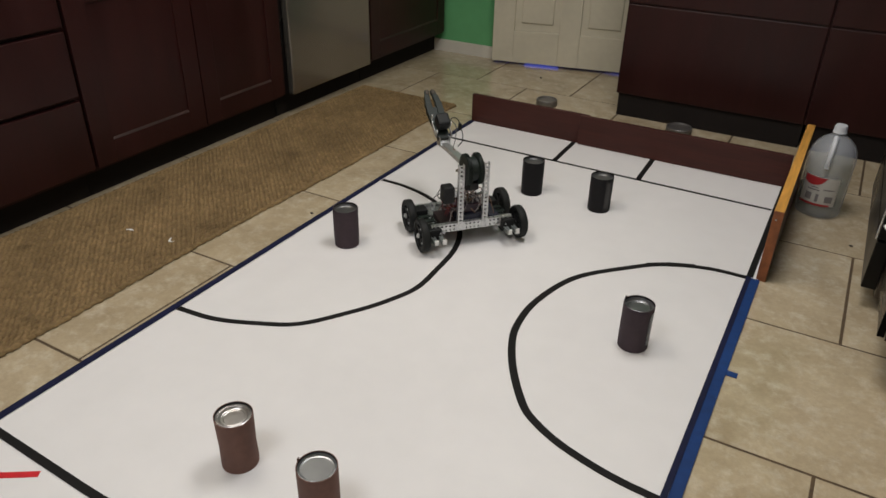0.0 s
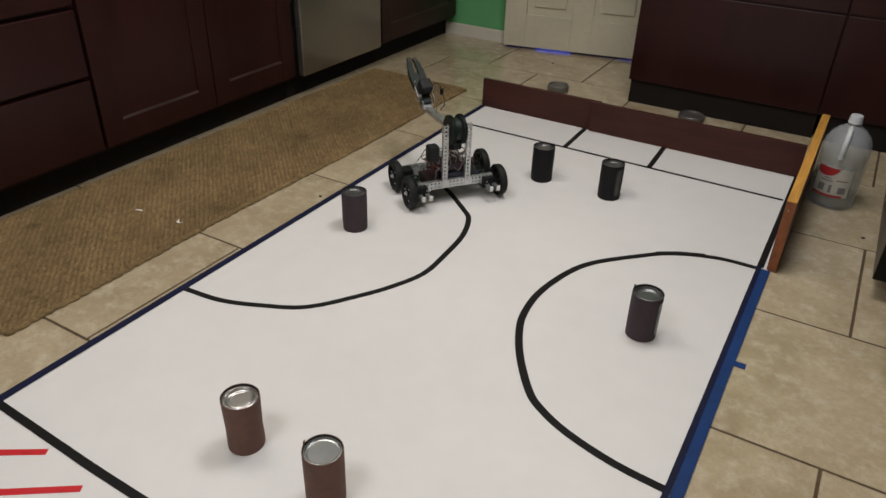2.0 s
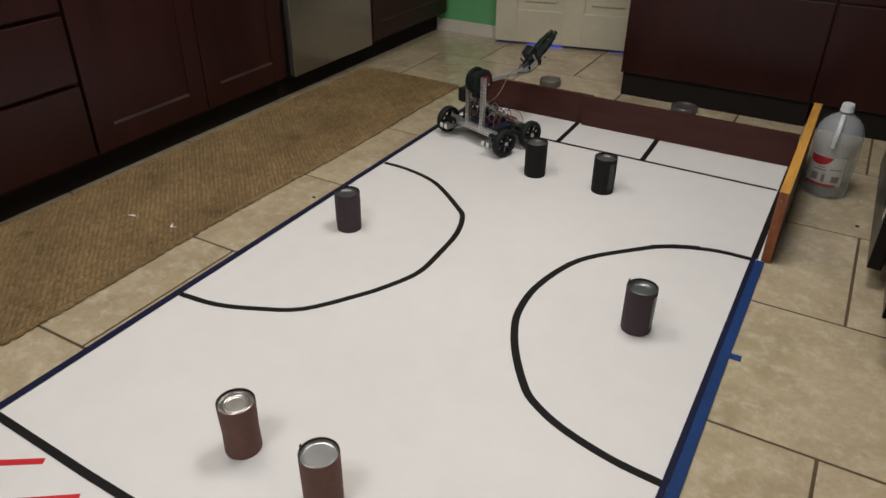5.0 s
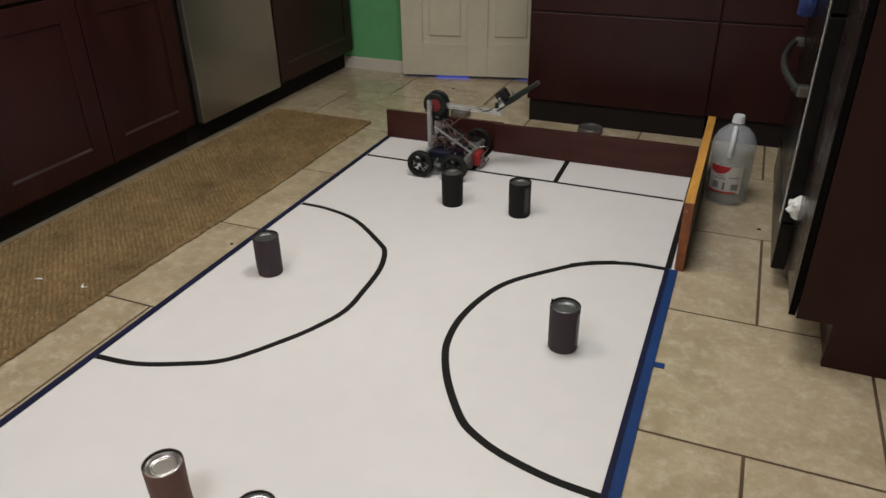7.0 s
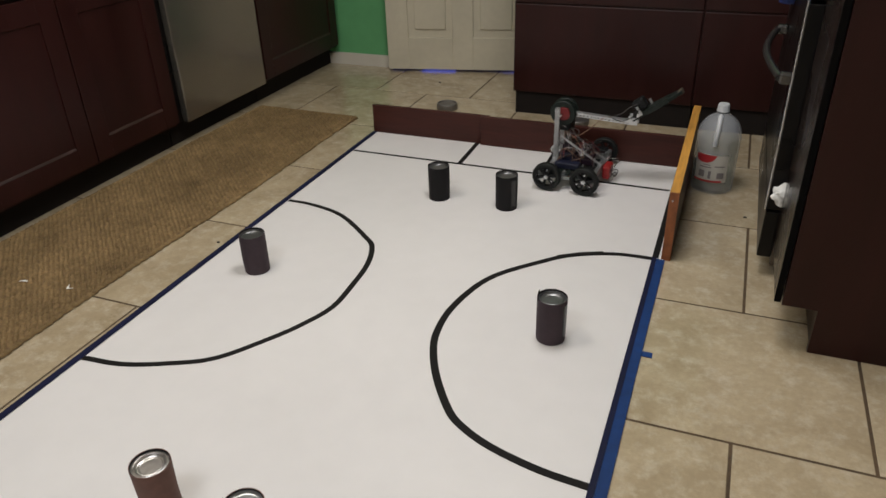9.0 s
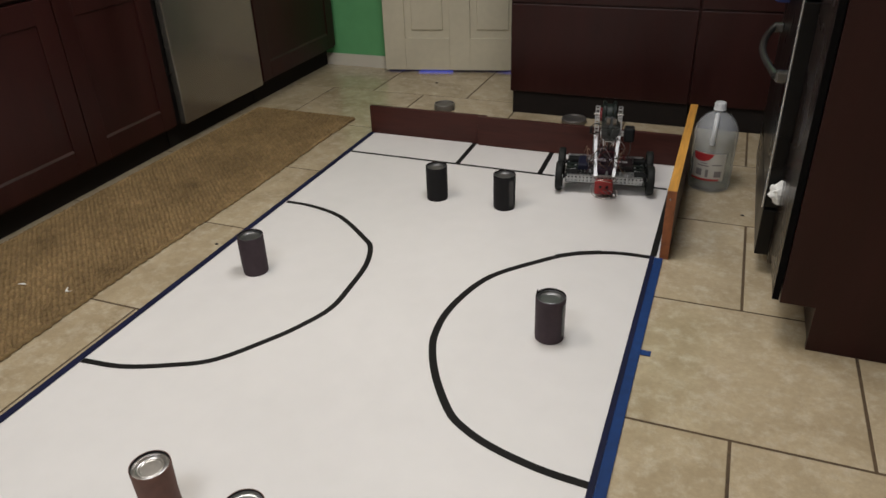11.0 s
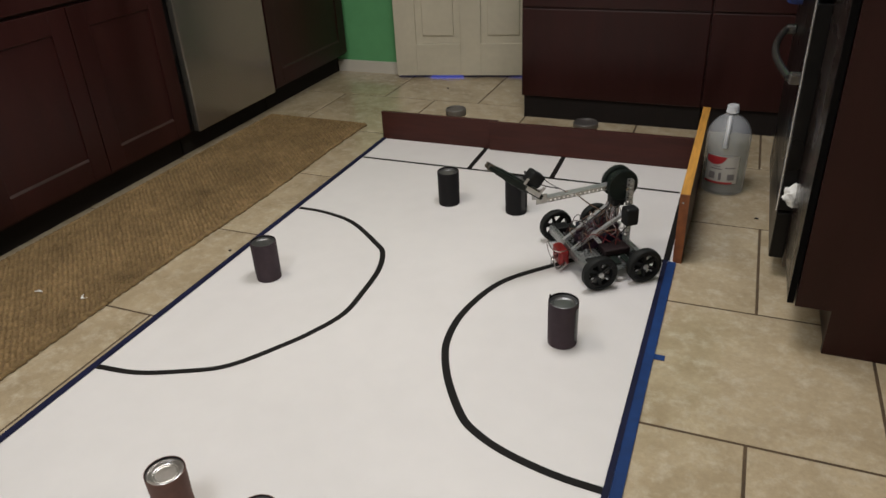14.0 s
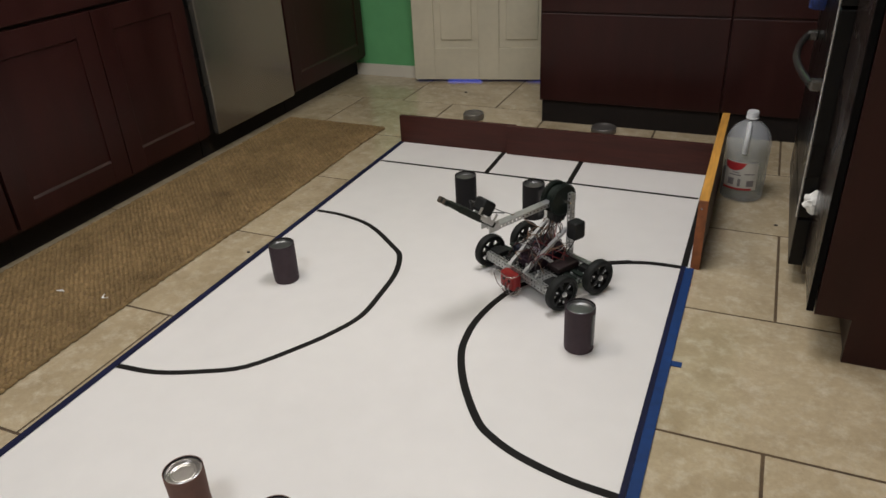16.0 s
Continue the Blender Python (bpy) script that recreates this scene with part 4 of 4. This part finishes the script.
def robot():
    rb = empty("robot", (0, 0, 0), "four-wheeled hobby robot with a metal frame, tower and gripper arm", "robot")
    wheels = [(wheel(rb, sx * TRACK, sy * BASE), sx, sx * TRACK, sy * BASE) for sx in (-1, 1) for sy in (-1, 1)]
    # frame: cross bars and double side rails
    channel("front_bar", (-0.128, 0.098, 0.056), (0.128, 0.098, 0.056), (0, 1, 0), MID_METAL, rb, label="perforated aluminium bar")
    channel("rear_bar", (-0.128, -0.074, 0.066), (0.128, -0.074, 0.066), (0, -1, 0), ALUMINIUM, rb, label="perforated aluminium bar")
    for s in (-1, 1):
        for x in (0.104, 0.128):
            channel("side_rail", (s * x, -0.122, 0.050), (s * x, 0.096, 0.050), (0, 0, 1), GREY_METAL, rb, web=0.0127, flange=0.0127)
            bm = bmesh.new()
            box(bm, (s * x - 0.006, -0.126, 0.041), (s * x + 0.006, -0.1225, 0.058), 0.001)
            box(bm, (s * x - 0.0025, -0.1275, 0.045), (s * x + 0.0025, -0.1262, 0.054))
            part("rail_end", bm, WHITE_PLASTIC, rb, "pale rail end cap")
        for y in (-BASE, BASE):
            bm = bmesh.new()
            box(bm, (s * 0.116 - 0.024, y - 0.02, 0.034), (s * 0.116 + 0.016, y + 0.02, 0.072), 0.003)
            cyl(bm, 0.008, (s * 0.13, y, RADIUS), (s * 0.143, y, RADIUS), 12)
            part("drive_motor", bm, DARK_PLASTIC, rb, "black drive motor")
        bm = bmesh.new()
        for y in (-0.03, 0.0, 0.03):
            box(bm, (s * 0.116 - 0.02, y - 0.008, 0.056), (s * 0.116 + 0.02, y + 0.008, 0.061), 0.001)
        part("bearing_strip", bm, GREEN_BLACK, rb)
    bm = bmesh.new()
    perforated(bm, 0.20, 0.15, pose(0, 0.012, 0.056), hole=0.4)
    part("deck", bm, DARK_PLASTIC, rb, "dark perforated deck plate")
    bm = bmesh.new()
    perforated(bm, 0.062, 0.058, pose(-0.070, 0.058, 0.0605, 0, 0, 0), hole=0.5)
    part("side_plate", bm, MID_METAL, rb, "bare perforated metal plate")
    # tower
    for s in (-1, 1):
        channel("tower_post", (s * 0.039, -0.076, 0.054), (s * 0.039, -0.076, 0.263), (0, -1, 0), ALUMINIUM, rb, web=0.0165, flange=0.0127, label="upright perforated aluminium post")
        m, length = aim((s * 0.030, 0.098, 0.066), (s * 0.040, -0.052, 0.162), (0, 0, 1))
        bm = bmesh.new()
        box(bm, (-length / 2, -0.0056, -0.0012), (length / 2, 0.0056, 0.0012), 0.0005, m)
        box(bm, (-length / 2, -0.0056, -0.007), (length / 2, -0.0042, 0.0012), 0, m)
        part("brace", bm, BRACE, rb, "slanting pale metal brace")
    m, length = aim((-0.075, 0.03, 0.098), (0.06, 0.03, 0.106), (0, 0, 1))
    bm = bmesh.new()
    perforated(bm, length, 0.0127, m, 0.002)
    part("cross_strip", bm, ALUMINIUM, rb)
    # shoulder gears and motor
    for x in (-0.0185, 0.0165):
        bm = bmesh.new()
        turn = pose(x, -0.056, 0.240, 0, 90, 0)
        lathe(bm, [(0.010, -0.007), (0.042, -0.007), (0.0445, -0.005), (0.0445, 0.005), (0.042, 0.007), (0.010, 0.007)], 48, turn)
        for k in range(60):
            a = 2 * math.pi * k / 60
            box(bm, (0.0437, -0.0009, -0.005), (0.0466, 0.0009, 0.005), 0, turn @ Matrix.Rotation(a, 4, "Z"))
        part("shoulder_gear", bm, GREEN_BLACK, rb, "large dark toothed gear", smooth=False)
    bm = bmesh.new()
    lathe(bm, [(0.012, -0.0102), (0.034, -0.0102), (0.036, -0.009), (0.036, 0.009), (0.034, 0.0102), (0.012, 0.0102)], 40, pose(-0.001, -0.056, 0.240, 0, 90, 0))
    part("gear_drum", bm, GREEN_BLACK, rb, "dark drum between the two gears", smooth=True)
    bm = bmesh.new()
    box(bm, (-0.022, -0.066, 0.176), (0.020, -0.032, 0.198), 0.004)
    box(bm, (-0.016, -0.078, 0.180), (0.014, -0.028, 0.206), 0.004)
    part("shoulder_motor", bm, DARK_PLASTIC, rb, "black motor between the posts")
    bm = bmesh.new()
    cyl(bm, 0.023, (0.0240, -0.052, 0.240), (0.0300, -0.052, 0.240), 20)
    box(bm, (0.0245, -0.060, 0.232), (0.0315, -0.036, 0.262), 0.002)
    part("gear_cover", bm, material("dark_red_plastic", (0.16, 0.010, 0.012), 0.5), rb, "small red cover on the gear")
    bm = bmesh.new()
    cyl(bm, 0.004, (-0.050, -0.056, 0.240), (0.052, -0.056, 0.240), 10)
    part("shoulder_axle", bm, CHROME, rb)
    # arm and gripper
    m, length = aim((-0.002, -0.040, 0.243), (-0.004, 0.190, 0.2315), (0, 0, 1))
    bm = bmesh.new()
    box(bm, (-length / 2, -0.0115, -0.0010), (length / 2, 0.0115, 0.0010), 0.0004, m)
    for s in (-1, 1):
        perforated(bm, length, 0.0115, m @ pose(0, s * 0.0107, -0.0065, 90, 0, 0))
    part("upper_arm", bm, ALUMINIUM, rb, "pale metal arm bar with a smooth top")
    bm = bmesh.new()
    perforated(bm, 0.044, 0.03, aim((-0.004, 0.168, 0.226), (-0.004, 0.212, 0.250), (0, -0.4, 0.9))[0], 0.0025, 0.011)
    box(bm, (-0.022, 0.172, 0.222), (-0.019, 0.204, 0.252), 0.001)
    box(bm, (0.011, 0.172, 0.222), (0.014, 0.204, 0.252), 0.001)
    part("elbow_bracket", bm, ALUMINIUM, rb, "bright metal elbow bracket")
    m, length = aim((-0.004, 0.186, 0.240), (-0.006, 0.336, 0.352), (0, -0.6, 0.8))
    bm = bmesh.new()
    box(bm, (-length / 2, -0.020, -0.008), (-length / 2 + 0.062, 0.020, 0.008), 0.003)
    box(bm, (-0.036, -0.013, -0.004), (0.030, 0.013, 0.004), 0.002)
    grip = part("gripper", bm, GREEN_BLACK, rb, "dark green-black gripper claw", at=m)
    for s in (-1, 1):
        bm = bmesh.new()
        pts = [(-0.036, 0.012), (-0.016, 0.015), (0.014, 0.0175), (0.044, 0.017), (0.070, 0.014), (length / 2 - 0.003, 0.0095)]
        for (x0, y0), (x1, y1) in zip(pts, pts[1:]):
            mm, ll = aim((x0, s * y0, 0), (x1, s * y1, 0))
            box(bm, (-ll / 2 - 0.003, -0.0115 + 0.05 * max(0, x0), -0.009 + 0.05 * max(0, x0)), (ll / 2 + 0.003, 0.0115 - 0.05 * max(0, x0), 0.009 - 0.05 * max(0, x0)), 0.002, mm)
        part("finger", bm, GREEN_BLACK, grip, "curved dark claw finger")
        bm = bmesh.new()
        box(bm, (length / 2 - 0.016, s * 0.0095 - 0.005, -0.008), (length / 2 + 0.002, s * 0.0095 + 0.005, 0.008), 0.002)
        part("finger_pad", bm, material("worn_pad", (0.06, 0.045, 0.03), 0.7, grain=0.3), grip, "worn brown finger pad")
    bm = bmesh.new()
    box(bm, (-0.068, -0.022, 0.013), (-0.024, 0.019, 0.052), 0.007)
    cyl(bm, 0.008, (-0.044, 0, 0.006), (-0.044, 0, 0.014), 12)
    part("gripper_motor", bm, DARK_PLASTIC, grip, "black motor box on the gripper")
    bm = bmesh.new()
    box(bm, (-0.088, -0.0290, 0.000), (-0.050, -0.0270, 0.011), 0.0005)
    box(bm, (-0.058, -0.0290, 0.011), (-0.050, -0.0270, 0.034), 0.0005)
    part("motor_bracket", bm, ALUMINIUM, grip, "pale bracket round the gripper motor")
    bm = bmesh.new()
    box(bm, (-0.080, 0.0228, -0.002), (-0.014, 0.0246, 0.010), 0.0005)
    box(bm, (-0.022, 0.0228, 0.0095), (-0.014, 0.0246, 0.028), 0.0005)
    box(bm, (-0.080, 0.0228, 0.0095), (-0.072, 0.0246, 0.030), 0.0005)
    part("motor_bracket", bm, ALUMINIUM, grip, "pale C-shaped bracket round the gripper motor")
    bm = bmesh.new()
    box(bm, (-0.080, 0.0205, -0.004), (-0.030, 0.0222, 0.006), 0.0005)
    part("side_strip", bm, ALUMINIUM, grip, "dull metal side strip")
    # electronics
    bm = bmesh.new()
    box(bm, (-0.093, -0.076, 0.144), (-0.057, -0.036, 0.197), 0.007)
    part("radio_box", bm, DARK_PLASTIC, rb, "black box fixed beside the tower")
    bm = bmesh.new()
    box(bm, (-0.056, -0.066, 0.162), (-0.048, -0.050, 0.178), 0.001)
    part("box_mount", bm, ALUMINIUM, rb)
    bm = bmesh.new()
    box(bm, (-0.036, -0.062, 0.062), (0.034, -0.004, 0.096), 0.004)
    part("controller", bm, BLUE_BOX, rb, "dark blue controller box")
    bm = bmesh.new()
    box(bm, (-0.036, -0.003, 0.060), (0.034, 0.062, 0.082), 0.003)
    for k in range(5):
        box(bm, (-0.030 + 0.0125 * k, 0.046, 0.082), (-0.022 + 0.0125 * k, 0.058, 0.090), 0.001)
    box(bm, (-0.028, 0.004, 0.082), (0.026, 0.030, 0.094), 0.002)
    box(bm, (-0.030, -0.050, 0.0965), (0.028, -0.012, 0.124), 0.004)
    part("circuit_box", bm, PURPLE, rb, "dark purple electronics box with a row of sockets")
    bm = bmesh.new()
    box(bm, (0.058, -0.058, 0.060), (0.094, 0.030, 0.082), 0.004)
    part("battery", bm, BLUE_BOX, rb, "dark blue battery pack")
    bm = bmesh.new()
    box(bm, (-0.094, -0.056, 0.062), (-0.046, 0.022, 0.079), 0.003)
    part("battery", bm, MAROON, rb, "maroon battery pack")
    bm = bmesh.new()
    box(bm, (-0.030, 0.010, 0.0945), (0.018, 0.026, 0.101), 0.001)
    part("plug", bm, LAVENDER, rb, "pale lavender cable plug")
    bm = bmesh.new()
    box(bm, (-0.031, 0.1005, 0.013), (0.031, 0.130, 0.064), 0.008)
    block = part("bumper_block", bm, RED_PLASTIC, rb, "red plastic sensor block at the front")
    bm = bmesh.new()
    for x in (-0.011, 0.011):
        cyl(bm, 0.005, (x, 0.1290, 0.044), (x, 0.1312, 0.044), 14)
    part("sensor_eye", bm, DARK_PLASTIC, block, "dark round sensor eyes")
    tube("bumper_wire", [(-0.034, 0.100, 0.070), (-0.036, 0.142, 0.070), (0.036, 0.144, 0.068), (0.040, 0.136, 0.028), (0.032, 0.130, 0.010), (-0.032, 0.130, 0.010), (-0.038, 0.114, 0.03)], 0.0014, CHROME, rb)
    # screws, collars and standoffs on the frame
    rnd = random.Random(11)
    bm = bmesh.new()
    for s in (-1, 1):
        for k in range(6):
            y = -0.085 + 0.034 * k
            cyl(bm, 0.0032, (s * 0.104, y, 0.056), (s * 0.104, y, 0.0605), 8)
            cyl(bm, 0.0032, (s * 0.128, y + 0.012, 0.056), (s * 0.128, y + 0.012, 0.0605), 8)
        for z in (0.075, 0.105, 0.16, 0.215, 0.25):
            cyl(bm, 0.003, (s * 0.039, -0.0765, z), (s * 0.039, -0.0805, z), 8)
        for y in (-BASE, BASE):
            cyl(bm, 0.0062, (s * 0.0855, y, RADIUS), (s * 0.0925, y, RADIUS), 12)
    for k in range(9):
        x, y = rnd.uniform(-0.085, 0.085), rnd.uniform(0.03, 0.09)
        cyl(bm, 0.003, (x, y, 0.056), (x, y, 0.064 + rnd.uniform(0, 0.012)), 8)
    tagged(part("fastener", bm, BRACE, rb, "bright screw heads and shaft collars"), kind="stuff")
    # cables

    def cable(points, mat, r=0.0013):
        ob = tube("cable", points, r, mat, rb, 1)
        return ob

    for k in range(30):
        mat = WIRES[(0, 1, 1, 3, 5, 5, 2, 4)[rnd.randrange(8)]]
        a = Vector((rnd.uniform(-0.07, 0.06), rnd.uniform(-0.05, 0.08), 0.092))
        b = Vector((rnd.uniform(-0.08, 0.09), rnd.uniform(-0.07, 0.09), rnd.uniform(0.062, 0.10)))
        top = (a + b) / 2 + Vector((rnd.uniform(-0.03, 0.03), rnd.uniform(-0.03, 0.03), rnd.uniform(0.02, 0.055)))
        cable([a, a.lerp(top, 0.6) + Vector((rnd.uniform(-0.012, 0.012), rnd.uniform(-0.012, 0.012), 0.008)), top, b.lerp(top, 0.5), b], mat)
    for k in range(8):
        mat = WIRES[(0, 1, 2, 4)[k % 4]]
        x = rnd.uniform(-0.03, 0.03)
        cable([(x, -0.02, 0.094), (x * 1.2, -0.018 + rnd.uniform(-0.02, 0.02), 0.135), (x * 0.7, -0.035, 0.165), (x * 0.4, -0.045, 0.185)], mat, 0.0015)
    for k in range(12):
        x, y = rnd.uniform(-0.045, 0.045), rnd.uniform(-0.06, -0.01)
        cable([(x, y, 0.092), (x + rnd.uniform(-0.03, 0.03), y + rnd.uniform(-0.01, 0.03), 0.125), (x + rnd.uniform(-0.03, 0.03), y + rnd.uniform(-0.01, 0.02), 0.155), (rnd.uniform(-0.03, 0.03), -0.05, rnd.uniform(0.165, 0.2))], WIRES[(2, 2, 4, 1)[k % 4]], 0.0014)
    for k in range(4):
        x0 = rnd.uniform(-0.03, 0.03)
        cable([(x0, 0.12, 0.03), (x0 - 0.02, 0.145, 0.022 + 0.006 * k), (x0 - 0.035, 0.140, 0.012), (x0 - 0.04, 0.115, 0.03)], WIRES[(1, 3, 2, 1)[k]], 0.0011)
    cable([(0.010, -0.020, 0.15), (0.020, 0.012, 0.168), (0.018, 0.050, 0.200), (0.008, 0.085, 0.232), (0.0, 0.110, 0.238)], WIRES[4], 0.0016)
    cable([(0.0, 0.110, 0.240), (0.022, 0.150, 0.262), (0.030, 0.178, 0.290), (0.018, 0.200, 0.300)], WIRES[3], 0.0013)
    cable([(0.014, 0.205, 0.292), (0.044, 0.214, 0.298), (0.056, 0.196, 0.270), (0.050, 0.160, 0.246), (0.020, 0.120, 0.240)], WIRES[1], 0.0017)
    bm = bmesh.new()
    box(bm, (0.050, 0.194, 0.262), (0.059, 0.206, 0.284), 0.0015)
    part("cable_plug", bm, DARK_PLASTIC, rb, "black plug on the gripper cable")
    cable([(-0.080, -0.050, 0.143), (-0.082, -0.030, 0.125), (-0.074, -0.012, 0.098), (-0.066, 0.0, 0.085)], WIRES[1], 0.0016)
    return rb, wheels


ROBOT, WHEELS = robot()

# ---- floor tiles ----
PITCH_Y, PITCH_X, GAP, JOINT_Y = 0.5018, 0.508, 0.0070, 0.558
# where an upright joint of each row lies, and the row's own tile length
ROW_JOINT = {0: (1.499, 0.515), 1: (1.768, 0.512), 2: (1.510, 0.508), 3: (1.762, 0.508), 4: (1.500, 0.504), 5: (1.728, 0.504)}


def tile_mesh():
    bm = bmesh.new()
    hx, hy = (PITCH_X - GAP) / 2, (PITCH_Y - GAP) / 2
    box(bm, (-hx, -hy, -0.006), (hx, hy, 0.0))
    bmesh.ops.bevel(bm, geom=[e for e in bm.edges if all(v.co.z > -0.001 for v in e.verts)], offset=0.0015, segments=1, affect="EDGES")
    return mesh_of("tile", bm, TILE)


tile_data = tile_mesh()
for row in range(-5, 8):
    cy = JOINT_Y + (row + 0.5) * PITCH_Y
    shift, pitch_x = ROW_JOINT.get(row, (1.502 if row % 2 == 0 else 1.762, PITCH_X))
    for col in range(-6, 3):
        cx = shift + (col + 0.5) * pitch_x
        if cx < WEST - 0.2 or cx > EAST + 0.2 or cy < SOUTH - 0.2 or cy > 4.5:
            continue
        # cut tiles along the walls
        hx, hy = (PITCH_X - GAP) / 2, (PITCH_Y - GAP) / 2
        wide = (pitch_x - GAP) / 2
        x0, x1 = max(cx - wide, WEST), min(cx + wide, EAST)
        y0, y1 = max(cy - hy, SOUTH), min(cy + hy, 4.5)
        if x1 - x0 < 0.02 or y1 - y0 < 0.02:
            continue
        ob = new("tile", tile_data)
        ob.parent = floor
        ob.location = ((x0 + x1) / 2, (y0 + y1) / 2, 0.0)
        ob.scale = ((x1 - x0) / (2 * hx), (y1 - y0) / (2 * hy), 1)


# ---- what moves ----
ROBOT_ROWS = [
    (0, 0.433, 1.576, 138.6), (0.5, 0.391, 1.612, 141.0), (1, 0.342, 1.657, 148.5), (1.5, 0.287, 1.703, 161.4), (2, 0.272, 1.695, 142.6),
    (2.5, 0.247, 1.681, 115.0), (3, 0.225, 1.693, 90.9), (3.5, 0.228, 1.809, 89.0), (4.2, 0.224, 1.99, 86.0), (5.0, 0.214, 2.16, 70.0), (5.6, 0.203, 2.225, 46.0), (6, 0.202, 2.252, 26.5),
    (6.5, 0.218, 2.286, 5.7), (7, 0.353, 2.305, 2.3), (7.5, 0.487, 2.306, 1.2), (8, 0.636, 2.302, -0.1), (8.5, 0.769, 2.303, -1.5),
    (9, 0.907, 2.295, -2.6), (9.4, 0.990, 2.291, -8.0), (10.0, 1.020, 2.274, -34.0), (10.7, 1.024, 2.258, -70.0), (11.2, 1.027, 2.232, -86.0), (11.5, 1.028, 2.169, -88.6), (12, 1.032, 2.026, -89.7),
    (12.5, 1.032, 1.893, -91.8), (13, 1.031, 1.761, -94.6), (13.5, 1.052, 1.739, -120.5), (14, 1.062, 1.720, -143.4), (14.5, 1.019, 1.694, -142.9),
    (15, 0.975, 1.672, -133.1), (15.5, 0.918, 1.613, -127.7), (16, 0.882, 1.577, -122.2),
]


def robot_at(t):
    for (t0, *a), (t1, *b) in zip(ROBOT_ROWS, ROBOT_ROWS[1:]):
        if t <= t1:
            u = (t - t0) / (t1 - t0)
            return [p + (q - p) * u for p, q in zip(a, b)]
    return list(ROBOT_ROWS[-1][1:])


def motions():
    walk(ROBOT, [(t, pose(x, y, 0.0042, 0, 0, h - 90)) for t, x, y, h in ROBOT_ROWS])
    step = 0.2
    for ob, side_of, px, py in WHEELS:
        angle, rows = 0.0, []
        for k in range(round(16 / step) + 1):
            t = k * step
            if k:
                x0, y0, h0 = robot_at(t - step)
                x1, y1, h1 = robot_at(t)
                h = radians((h0 + h1) / 2)
                along = (x1 - x0) * math.cos(h) + (y1 - y0) * math.sin(h) + side_of * TRACK * radians(h1 - h0)
                angle -= math.degrees(along / RADIUS)
            rows.append((t, pose(px, py, RADIUS, angle, 0, 0)))
        walk(ob, rows)


motions()
